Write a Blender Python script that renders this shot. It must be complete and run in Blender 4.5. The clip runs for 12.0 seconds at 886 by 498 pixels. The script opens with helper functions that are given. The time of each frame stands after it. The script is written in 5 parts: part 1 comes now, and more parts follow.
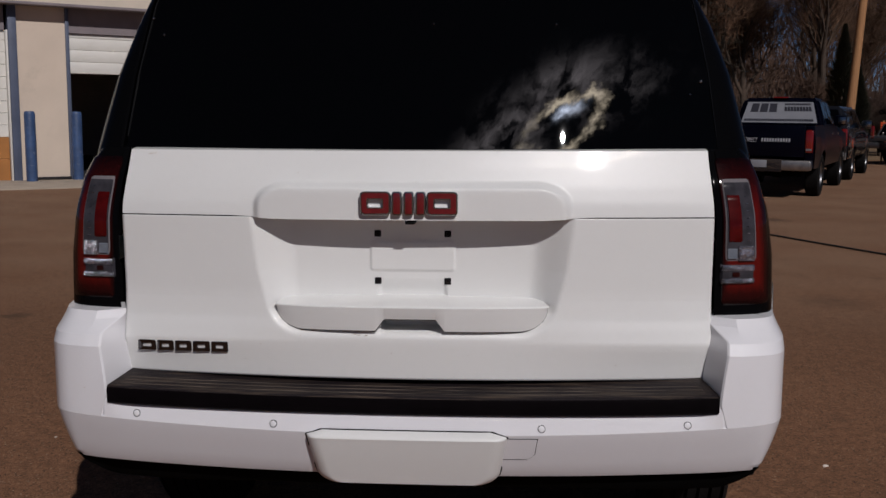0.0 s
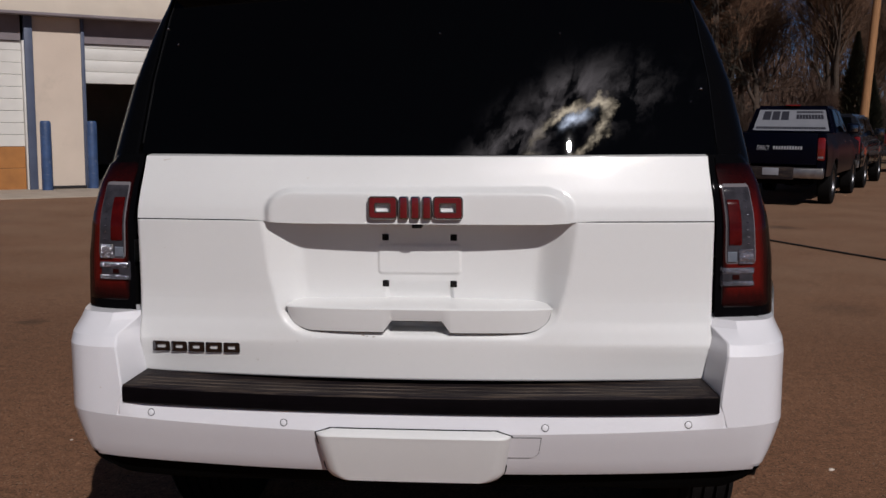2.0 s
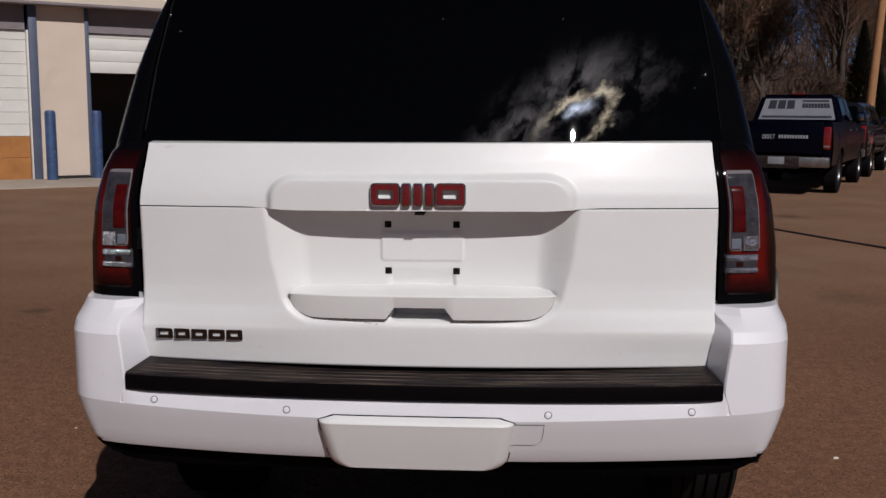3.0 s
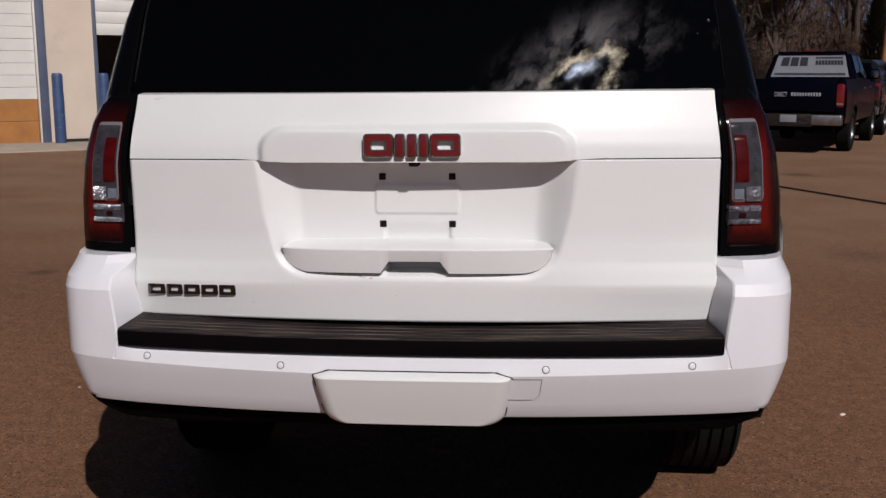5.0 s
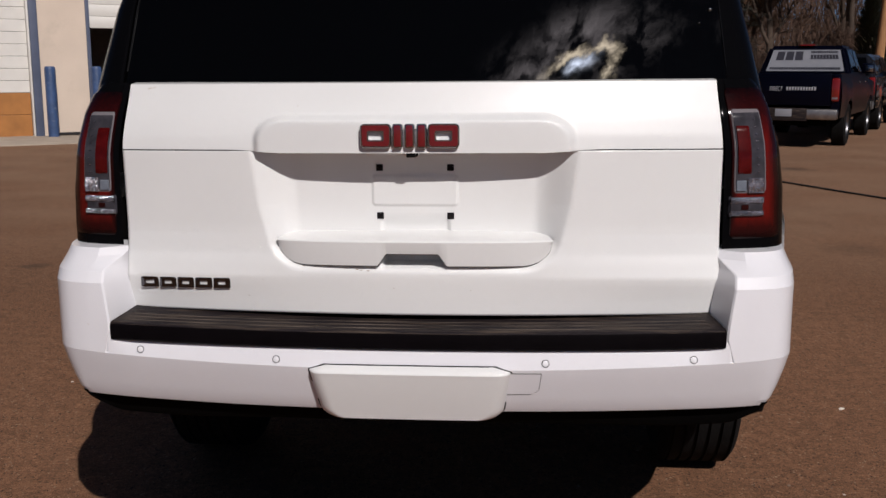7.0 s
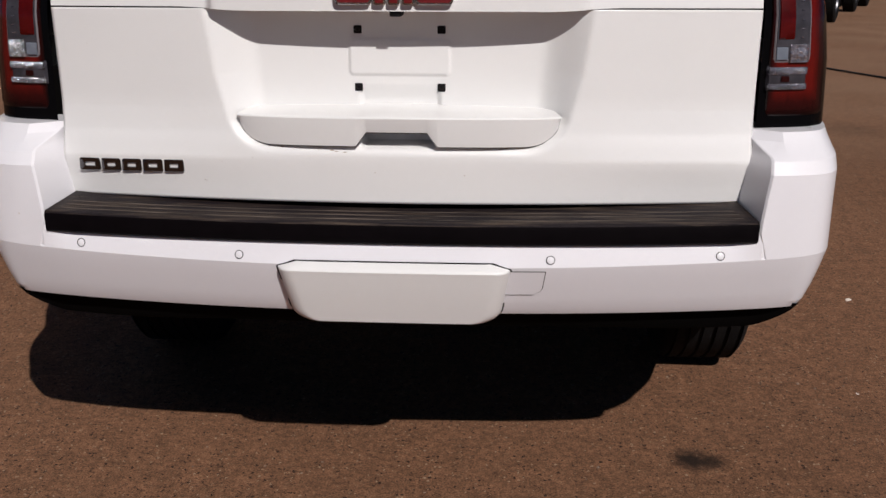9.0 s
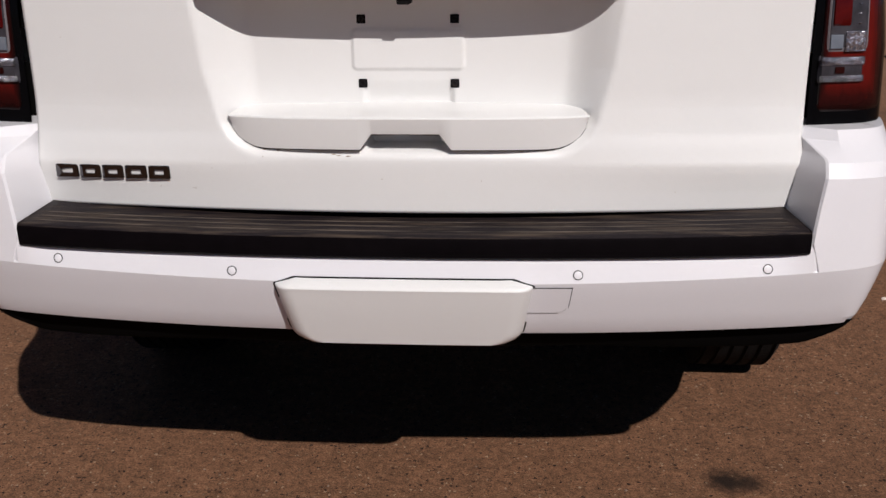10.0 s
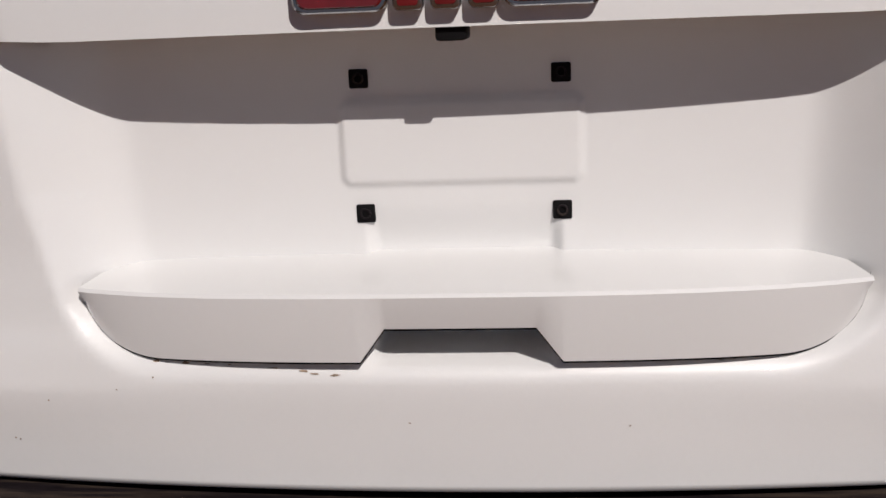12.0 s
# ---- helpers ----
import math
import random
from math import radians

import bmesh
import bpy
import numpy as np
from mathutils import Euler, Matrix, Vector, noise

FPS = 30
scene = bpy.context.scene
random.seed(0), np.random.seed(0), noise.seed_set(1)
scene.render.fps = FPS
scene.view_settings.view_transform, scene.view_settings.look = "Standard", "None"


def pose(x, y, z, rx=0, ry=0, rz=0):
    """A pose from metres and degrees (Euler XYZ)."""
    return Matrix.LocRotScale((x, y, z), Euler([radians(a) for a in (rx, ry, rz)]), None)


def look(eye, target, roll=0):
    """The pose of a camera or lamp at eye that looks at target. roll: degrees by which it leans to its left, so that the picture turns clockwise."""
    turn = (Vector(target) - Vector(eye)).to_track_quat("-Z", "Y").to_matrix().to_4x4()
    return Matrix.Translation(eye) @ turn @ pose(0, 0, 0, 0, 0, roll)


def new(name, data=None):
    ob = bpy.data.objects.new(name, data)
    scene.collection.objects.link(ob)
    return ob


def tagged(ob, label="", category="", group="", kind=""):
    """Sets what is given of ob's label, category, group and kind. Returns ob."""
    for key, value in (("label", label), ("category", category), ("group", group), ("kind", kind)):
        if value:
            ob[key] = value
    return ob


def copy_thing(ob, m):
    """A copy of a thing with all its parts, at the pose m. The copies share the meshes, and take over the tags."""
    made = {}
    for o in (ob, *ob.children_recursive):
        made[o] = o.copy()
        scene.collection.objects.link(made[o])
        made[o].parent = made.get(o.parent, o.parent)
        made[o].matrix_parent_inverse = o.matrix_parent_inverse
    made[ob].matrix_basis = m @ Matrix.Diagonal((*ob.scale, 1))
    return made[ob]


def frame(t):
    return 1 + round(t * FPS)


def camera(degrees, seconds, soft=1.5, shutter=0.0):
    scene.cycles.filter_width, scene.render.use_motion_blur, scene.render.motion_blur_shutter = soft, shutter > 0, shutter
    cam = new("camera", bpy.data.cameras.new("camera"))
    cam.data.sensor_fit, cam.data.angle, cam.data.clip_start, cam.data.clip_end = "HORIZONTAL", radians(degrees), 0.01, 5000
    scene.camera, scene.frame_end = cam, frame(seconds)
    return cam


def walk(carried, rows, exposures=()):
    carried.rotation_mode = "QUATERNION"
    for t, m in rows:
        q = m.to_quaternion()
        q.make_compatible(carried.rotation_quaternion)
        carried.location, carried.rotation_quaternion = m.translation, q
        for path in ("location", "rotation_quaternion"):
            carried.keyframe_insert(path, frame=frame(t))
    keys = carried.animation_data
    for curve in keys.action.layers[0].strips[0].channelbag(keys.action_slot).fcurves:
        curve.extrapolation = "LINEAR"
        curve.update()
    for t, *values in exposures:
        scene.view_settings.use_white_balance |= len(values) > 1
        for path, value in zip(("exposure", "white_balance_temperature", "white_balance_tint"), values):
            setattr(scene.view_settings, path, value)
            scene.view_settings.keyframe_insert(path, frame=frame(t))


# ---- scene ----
cam = camera(47.9, 12.0)
PATH = [
    (0, (0.218, -2.410, 1.527), (0.0974, -0.4322, 1.2556), 0.66),
    (0.5, (0.225, -2.444, 1.531), (0.0954, -0.4634, 1.2842), 0.64),
    (1, (0.234, -2.463, 1.529), (0.0953, -0.4831, 1.2848), 0.65),
    (1.5, (0.239, -2.472, 1.525), (0.0952, -0.4931, 1.2771), 0.53),
    (2, (0.240, -2.474, 1.522), (0.0933, -0.4960, 1.2678), 0.53),
    (2.5, (0.241, -2.474, 1.520), (0.0904, -0.4969, 1.2562), 0.55),
    (3, (0.245, -2.467, 1.514), (0.0889, -0.4921, 1.2394), 0.47),
    (5, (0.281, -2.416, 1.482), (0.1037, -0.4550, 1.1329), 0.06),
    (5.5, (0.277, -2.408, 1.479), (0.1011, -0.4477, 1.1212), 0.07),
    (6, (0.271, -2.398, 1.481), (0.0969, -0.4361, 1.1315), 0.15),
    (6.5, (0.269, -2.388, 1.478), (0.0968, -0.4251, 1.1325), 0.15),
    (8.5, (0.261, -2.217, 1.420), (0.1343, -0.2908, 0.8964), 0.43),
    (9, (0.211, -2.047, 1.405), (0.0992, -0.1403, 0.8112), 0.64),
    (9.5, (0.170, -1.915, 1.406), (0.0671, -0.0215, 0.7701), 0.63),
    (10, (0.187, -1.826, 1.395), (0.0571, 0.0700, 0.7721), 0.03),
    (10.5, (0.205, -1.715, 1.395), (0.0416, 0.1885, 0.8055), -0.52),
    (11, (0.180, -1.505, 1.352), (-0.0540, 0.4145, 0.8390), -1.60),
    (11.5, (0.052, -1.181, 1.240), (-0.1486, 0.7730, 0.8651), -2.41),
    (12, (0.053, -0.786, 1.279), (-0.1303, 1.1491, 0.8084), -1.70),
]
EXPOSURES = [(0.0, -1.01, 6150, 15), (0.5, -0.96, 6150, 15), (2.5, -0.76, 6150, 15), (5.0, -0.57, 6220, 15), (6.5, -0.51, 6250, 15),
             (8.5, -0.42, 6300, 15), (9.5, -0.40, 6300, 15), (10.5, -0.39, 6300, 15), (11.0, -0.45, 6280, 14), (11.5, -0.51, 6280, 14), (12.0, -0.62, 6400, 16)]
walk(cam, [(t, look(eye, target, roll)) for t, eye, target, roll in PATH], EXPOSURES)

# ---- world, sun ----
SUN_EL, SUN_AZ = 39.3, 25.0        # height, and turn to the right of straight behind the car
sun_dir = Vector((math.sin(radians(SUN_AZ)) * math.cos(radians(SUN_EL)),
                  -math.cos(radians(SUN_AZ)) * math.cos(radians(SUN_EL)), math.sin(radians(SUN_EL))))
world = bpy.data.worlds.new("sky")
scene.world = world
world.use_nodes = True
wt = world.node_tree
wt.nodes.clear()
w_out = wt.nodes.new("ShaderNodeOutputWorld")
w_bg = wt.nodes.new("ShaderNodeBackground")
w_sky = wt.nodes.new("ShaderNodeTexSky")
w_sky.sky_type = "NISHITA"
w_sky.sun_disc = False
w_sky.sun_elevation = radians(SUN_EL)
w_sky.sun_rotation = radians(180 - SUN_AZ)
w_sky.air_density, w_sky.dust_density, w_sky.ozone_density = 0.5, 0.0, 3.0
w_sky.altitude = 1400.0
w_bg.inputs["Strength"].default_value = 0.038
# broken cloud round the sun: a dark core with a bright edge, thin wisps beside it
wl = wt.links.new


def w_math(op, *values):
    n = wt.nodes.new("ShaderNodeMath")
    n.operation = op
    for i, v in enumerate(values):
        if isinstance(v, (int, float)):
            n.inputs[i].default_value = v
        else:
            wl(v, n.inputs[i])
    return n.outputs[0]


def w_along(axis):
    n = wt.nodes.new("ShaderNodeVectorMath")
    n.operation, n.inputs[1].default_value = "DOT_PRODUCT", axis
    wl(w_co.outputs["Generated"], n.inputs[0])
    return n.outputs["Value"]


def w_noise(x, y, scale, detail, rough, offset):
    c = wt.nodes.new("ShaderNodeCombineXYZ")
    wl(x, c.inputs[0])
    wl(y, c.inputs[1])
    c.inputs[2].default_value = offset
    n = wt.nodes.new("ShaderNodeTexNoise")
    n.inputs["Scale"].default_value, n.inputs["Detail"].default_value, n.inputs["Roughness"].default_value = scale, detail, rough
    n.inputs["Distortion"].default_value = 0.25
    wl(c.outputs[0], n.inputs["Vector"])
    return n.outputs["Fac"]


def w_step(v, lo, hi):
    n = wt.nodes.new("ShaderNodeMapRange")
    n.interpolation_type = "SMOOTHSTEP"
    n.inputs["From Min"].default_value, n.inputs["From Max"].default_value = lo, hi
    wl(v, n.inputs["Value"])
    return n.outputs[0]


def w_spot(x, y, cx, cy, rx, ry):
    """A soft round spot, 1 in its middle."""
    dx, dy = w_math("DIVIDE", w_math("SUBTRACT", x, cx), rx), w_math("DIVIDE", w_math("SUBTRACT", y, cy), ry)
    return w_math("EXPONENT", w_math("MULTIPLY", w_math("ADD", w_math("MULTIPLY", dx, dx), w_math("MULTIPLY", dy, dy)), -1.0))


w_co = wt.nodes.new("ShaderNodeTexCoord")
az, el = radians(SUN_AZ), radians(SUN_EL)
sun_right = Vector((math.cos(az), math.sin(az), 0))
sun_up = Vector((-math.sin(az) * math.sin(el), math.cos(az) * math.sin(el), math.cos(el)))
# degrees across and up from the sun; the cloud bank is flat, so heights count for more
ax0, ay0 = w_math("MULTIPLY", w_along(sun_right), 50.0), w_math("MULTIPLY", w_along(sun_up), 190.0)
an = w_math("MULTIPLY", ay0, 0.6)
wa = w_math("SUBTRACT", w_noise(ax0, an, 0.34, 7.0, 0.62, 1.7), 0.5)
wb = w_math("SUBTRACT", w_noise(ax0, an, 0.34, 7.0, 0.62, 5.2), 0.5)
ax = w_math("MULTIPLY_ADD", wa, 6.5, ax0)
ay = w_math("MULTIPLY_ADD", wb, 5.5, ay0)
facing = w_step(w_along(sun_dir), 0.75, 0.85)
# distance from the cloud's core, and its bright edge
core_d = w_math("SQRT", w_math("ADD", w_math("POWER", w_math("MULTIPLY", ax, 0.80), 2.0), w_math("POWER", w_math("SUBTRACT", ay, 2.2), 2.0)))
edge = w_math("MULTIPLY", w_step(core_d, 3.4, 4.5), w_step(core_d, 5.9, 4.7))
edge = w_math("MULTIPLY", edge, w_math("MULTIPLY_ADD", w_step(ax, -5.0, -0.5), 0.72, 0.28))
ragged = w_step(w_noise(ax0, ay0, 0.45, 8.0, 0.65, 3.3), 0.34, 0.62)
edge = w_math("MULTIPLY", edge, w_math("MULTIPLY_ADD", ragged, 0.9, 0.15))
gap = w_math("MULTIPLY", w_spot(ax, ay, 1.3, 4.6, 1.3, 1.0), w_step(core_d, 5.4, 3.6))
thin = w_step(w_noise(ax, w_math("MULTIPLY", ay, 0.6), 0.17, 8.0, 0.60, 9.1), 0.40, 0.74)
wide = w_math("ADD", w_spot(ax0, ay0, 7.0, 4.0, 5.0, 4.0), w_math("ADD", w_math("MULTIPLY", w_spot(ax0, ay0, -3.0, 8.5, 8.0, 4.5), 1.15), w_math("MULTIPLY", w_spot(ax0, ay0, -10.0, 3.5, 7.0, 4.5), 1.0)))
w_edge = w_math("MULTIPLY", w_math("MULTIPLY", edge, facing), 1250.0)
w_gap = w_math("MULTIPLY", w_math("MULTIPLY", gap, facing), 2000.0)
w_thin = w_math("MULTIPLY", w_math("MULTIPLY", w_math("MULTIPLY", thin, wide), facing), 420.0)


def w_tint(value, colour):
    n = wt.nodes.new("ShaderNodeVectorMath")
    n.operation, n.inputs[0].default_value = "SCALE", colour
    wl(value, n.inputs["Scale"])
    return n.outputs[0]


def w_add(p, q):
    n = wt.nodes.new("ShaderNodeVectorMath")
    wl(p, n.inputs[0])
    wl(q, n.inputs[1])
    return n.outputs[0]


clouds = w_add(w_add(w_tint(w_edge, (1.0, 0.85, 0.60)), w_tint(w_gap, (0.85, 0.95, 1.1))), w_tint(w_thin, (1.0, 0.90, 0.88)))
wl(w_add(w_sky.outputs[0], clouds), w_bg.inputs[0])
wl(w_bg.outputs[0], w_out.inputs[0])

sun = new("sun", bpy.data.lights.new("sun", "SUN"))
sun.data.energy, sun.data.angle, sun.data.color = 5.0, radians(0.53), (1.0, 0.95, 0.87)
sun.matrix_world = look(sun_dir * 60, (0, 0, 0))


# ---- materials ----
def material(name, base, rough=0.5, metal=0.0, coat=0.0, spec=0.5, vary=0.0, scale=8.0, bump=0.0, bump_scale=60.0,
             stain=None, stain_scale=2.0, stain_from=0.55, stain_to=0.7, stretch=(1, 1, 1), coat_rough=0.03,
             per_piece=0.0):
    m = bpy.data.materials.new(name)
    m.use_nodes = True
    nt = m.node_tree
    p = nt.nodes["Principled BSDF"]
    p.inputs["Base Color"].default_value = (*base, 1)
    p.inputs["Roughness"].default_value = rough
    p.inputs["Metallic"].default_value = metal
    p.inputs["Coat Weight"].default_value = coat
    p.inputs["Coat Roughness"].default_value = coat_rough
    p.inputs["Specular IOR Level"].default_value = spec
    co = nt.nodes.new("ShaderNodeTexCoord")
    mp = nt.nodes.new("ShaderNodeMapping")
    mp.inputs["Scale"].default_value = stretch
    nt.links.new(co.outputs["Object"], mp.inputs["Vector"])
    last = None
    if vary:
        n = nt.nodes.new("ShaderNodeTexNoise")
        n.inputs["Scale"].default_value, n.inputs["Detail"].default_value = scale, 6.0
        nt.links.new(mp.outputs[0], n.inputs["Vector"])
        r = nt.nodes.new("ShaderNodeValToRGB")
        r.color_ramp.elements[0].position, r.color_ramp.elements[1].position = 0.3, 0.7
        r.color_ramp.elements[0].color = (*[max(0.0, c * (1 - vary)) for c in base], 1)
        r.color_ramp.elements[1].color = (*[min(1.0, c * (1 + vary)) for c in base], 1)
        nt.links.new(n.outputs["Fac"], r.inputs[0])
        last = r.outputs[0]
    if stain:
        n = nt.nodes.new("ShaderNodeTexNoise")
        n.inputs["Scale"].default_value, n.inputs["Detail"].default_value = stain_scale, 8.0
        n.inputs["Roughness"].default_value = 0.65
        nt.links.new(mp.outputs[0], n.inputs["Vector"])
        r = nt.nodes.new("ShaderNodeMapRange")
        r.inputs["From Min"].default_value, r.inputs["From Max"].default_value = stain_from, stain_to
        nt.links.new(n.outputs["Fac"], r.inputs["Value"])
        mx = nt.nodes.new("ShaderNodeMixRGB")
        mx.inputs[1].default_value, mx.inputs[2].default_value = (*base, 1), (*stain, 1)
        if last:
            nt.links.new(last, mx.inputs[1])
        nt.links.new(r.outputs[0], mx.inputs[0])
        last = mx.outputs[0]
    if per_piece:
        oi = nt.nodes.new("ShaderNodeObjectInfo")
        hs = nt.nodes.new("ShaderNodeHueSaturation")
        mr = nt.nodes.new("ShaderNodeMapRange")
        mr.inputs["To Min"].default_value, mr.inputs["To Max"].default_value = 1 - per_piece, 1 + per_piece
        nt.links.new(oi.outputs["Random"], mr.inputs["Value"])
        nt.links.new(mr.outputs[0], hs.inputs["Value"])
        hs.inputs["Color"].default_value = (*base, 1)
        if last:
            nt.links.new(last, hs.inputs["Color"])
        last = hs.outputs[0]
    if last:
        nt.links.new(last, p.inputs["Base Color"])
    if bump:
        n = nt.nodes.new("ShaderNodeTexNoise")
        n.inputs["Scale"].default_value, n.inputs["Detail"].default_value = bump_scale, 4.0
        nt.links.new(mp.outputs[0], n.inputs["Vector"])
        b = nt.nodes.new("ShaderNodeBump")
        b.inputs["Strength"].default_value, b.inputs["Distance"].default_value = bump, 0.01
        nt.links.new(n.outputs["Fac"], b.inputs["Height"])
        nt.links.new(b.outputs[0], p.inputs["Normal"])
    return m


paint = material("white_paint", (0.755, 0.755, 0.745), 0.42, coat=0.65, coat_rough=0.045, vary=0.02, scale=3.0, stain=(0.50, 0.42, 0.33),
                 stain_scale=38.0, stain_from=0.735, stain_to=0.80)
bumper_paint = material("bumper_white", (0.750, 0.743, 0.772), 0.42, coat=0.65, coat_rough=0.045, vary=0.02, scale=3.0, stain=(0.50, 0.42, 0.33),
                        stain_scale=38.0, stain_from=0.735, stain_to=0.80)
chip_brown = material("chip_brown", (0.27, 0.20, 0.145), 0.8, vary=0.5, scale=200.0)
smudge_tan = material("smudge_tan", (0.60, 0.55, 0.50), 0.6, vary=0.15, scale=150.0)
gap_black = material("gap_black", (0.005, 0.0045, 0.005), 0.9, spec=0.2)
glass_black = material("tinted_glass", (0.0012, 0.0012, 0.0013), 0.008, spec=0.20)
pillar_black = material("gloss_black", (0.0025, 0.0025, 0.003), 0.12, spec=0.03)
edge_strip_black = material("edge_strip_black", (0.012, 0.012, 0.013), 0.25, spec=0.4)
pad_black = material("step_plastic", (0.0125, 0.0092, 0.0108), 0.55, vary=0.5, scale=45.0, bump=0.25, bump_scale=500.0, spec=0.13,
                     stain=(0.085, 0.062, 0.045), stain_scale=4.5, stain_from=0.47, stain_to=0.76, stretch=(1.5, 26, 26))
rib_dust = material("rib_dust", (0.068, 0.054, 0.044), 0.6, vary=0.8, scale=9.0, spec=0.2)
lip_black = material("lip_plastic", (0.0030, 0.0022, 0.0028), 0.5, vary=0.2, scale=25.0, spec=0.04, bump=0.15, bump_scale=400.0)
chrome = material("chrome", (0.36, 0.36, 0.37), 0.16, metal=1.0)
dull_chrome = material("dull_chrome", (0.34, 0.32, 0.31), 0.38, metal=1.0, vary=0.2, scale=8.0)
dark_chrome = material("dark_chrome", (0.12, 0.115, 0.12), 0.14, metal=1.0)
emblem_red = material("emblem_red", (0.135, 0.007, 0.010), 0.25, coat=0.8, vary=0.15, scale=60.0)
lens_blue = material("lens_blue_silver", (0.27, 0.31, 0.37), 0.3, metal=0.6, vary=0.25, scale=25.0)
lens_deep = material("lens_deep_red", (0.020, 0.003, 0.003), 0.1, coat=0.08, spec=0.15, vary=0.3, scale=12.0)
lens_bright = material("lens_bright_red", (0.062, 0.003, 0.003), 0.2, coat=0.08, spec=0.15, vary=0.25, scale=40.0)
lens_clear = material("lens_clear", (0.038, 0.036, 0.043), 0.12, coat=0.08, spec=0.15, vary=0.35, scale=35.0)
lens_rim = material("lens_rim", (0.16, 0.145, 0.155), 0.2, coat=0.1, spec=0.2)
lens_silver = material("lens_silver", (0.42, 0.41, 0.45), 0.2, metal=0.9, vary=0.3, scale=60.0, bump=0.9, bump_scale=90.0)
rubber = material("rubber", (0.0055, 0.005, 0.005), 0.9, spec=0.15, vary=0.3, scale=20.0, bump=0.3, bump_scale=120.0)
alloy = material("alloy", (0.22, 0.22, 0.23), 0.35, metal=1.0)
under_black = material("underbody", (0.0022, 0.002, 0.002), 0.9, spec=0.05)
navy = material("navy_paint", (0.0009, 0.0011, 0.0045), 0.3, coat=0.04, spec=0.08, vary=0.15, scale=4.0)
black_paint = material("black_paint", (0.008, 0.008, 0.010), 0.25, coat=0.8, vary=0.15, scale=4.0)
white_film = material("white_film", (0.22, 0.225, 0.25), 0.4, vary=0.05, scale=6.0)
ink = material("ink", (0.02, 0.02, 0.03), 0.5)
letter_white = material("letter_white", (0.34, 0.34, 0.37), 0.5)
truck_lamp = material("truck_lamp", (0.16, 0.008, 0.006), 0.2, coat=1.0)
wall_paint = material("wall_beige", (0.60, 0.50, 0.41), 0.85, vary=0.05, scale=1.4, bump=0.1, bump_scale=60.0,
                      stain=(0.45, 0.38, 0.31), stain_scale=0.9, stain_from=0.55, stain_to=0.8)
fascia_paint = material("fascia_cream", (0.68, 0.60, 0.50), 0.7, vary=0.05, scale=2.0)
lintel_grey = material("lintel_grey", (0.20, 0.17, 0.18), 0.7, vary=0.1, scale=3.0)
blue_paint = material("blue_paint", (0.034, 0.068, 0.16), 0.5, vary=0.25, scale=6.0, stain=(0.12, 0.14, 0.2),
                      stain_scale=9.0, stain_from=0.58, stain_to=0.7)
blue_grey = material("blue_grey_paint", (0.075, 0.092, 0.145), 0.5, vary=0.12, scale=3.0)
door_white = material("door_white", (0.63, 0.61, 0.57), 0.5, vary=0.04, scale=3.0)
door_orange = material("door_orange", (0.34, 0.14, 0.034), 0.55, vary=0.15, scale=4.0)
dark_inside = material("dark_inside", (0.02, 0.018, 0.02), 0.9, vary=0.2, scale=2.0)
concrete = material("concrete", (0.36, 0.30, 0.24), 0.9, vary=0.12, scale=2.5, bump=0.2, bump_scale=90.0)
pole_wood = material("pole_wood", (0.33, 0.165, 0.070), 0.85, vary=0.2, scale=6.0, stretch=(6, 6, 0.4), bump=0.5, bump_scale=30.0)
bark = material("bark", (0.060, 0.040, 0.028), 0.95, vary=0.35, scale=5.0)
twig = material("twig", (0.130, 0.070, 0.040), 0.95, vary=0.45, scale=0.8, per_piece=0.3)
bush_brown = material("bush_brown", (0.062, 0.034, 0.022), 0.95, vary=0.45, scale=0.8, per_piece=0.3)
thicket_brown = material("thicket", (0.080, 0.045, 0.030), 0.95, vary=0.5, scale=0.5)
needle = material("needle", (0.012, 0.014, 0.009), 0.9, vary=0.5, scale=1.5, per_piece=0.25)
cedar_green = material("cedar", (0.030, 0.030, 0.013), 0.9, vary=0.5, scale=1.5)
orange_plastic = material("orange_plastic", (0.75, 0.10, 0.02), 0.5, vary=0.15, scale=3.0)
grey_paint = material("grey_paint", (0.10, 0.10, 0.10), 0.4, coat=0.5, vary=0.1, scale=3.0)
litter_white = material("litter_white", (0.7, 0.62, 0.55), 0.8, vary=0.2, scale=40.0)
cable_black = material("cable_black", (0.012, 0.012, 0.012), 0.6)
dry_grass = material("dry_grass", (0.16, 0.10, 0.05), 0.95, vary=0.4, scale=1.0)


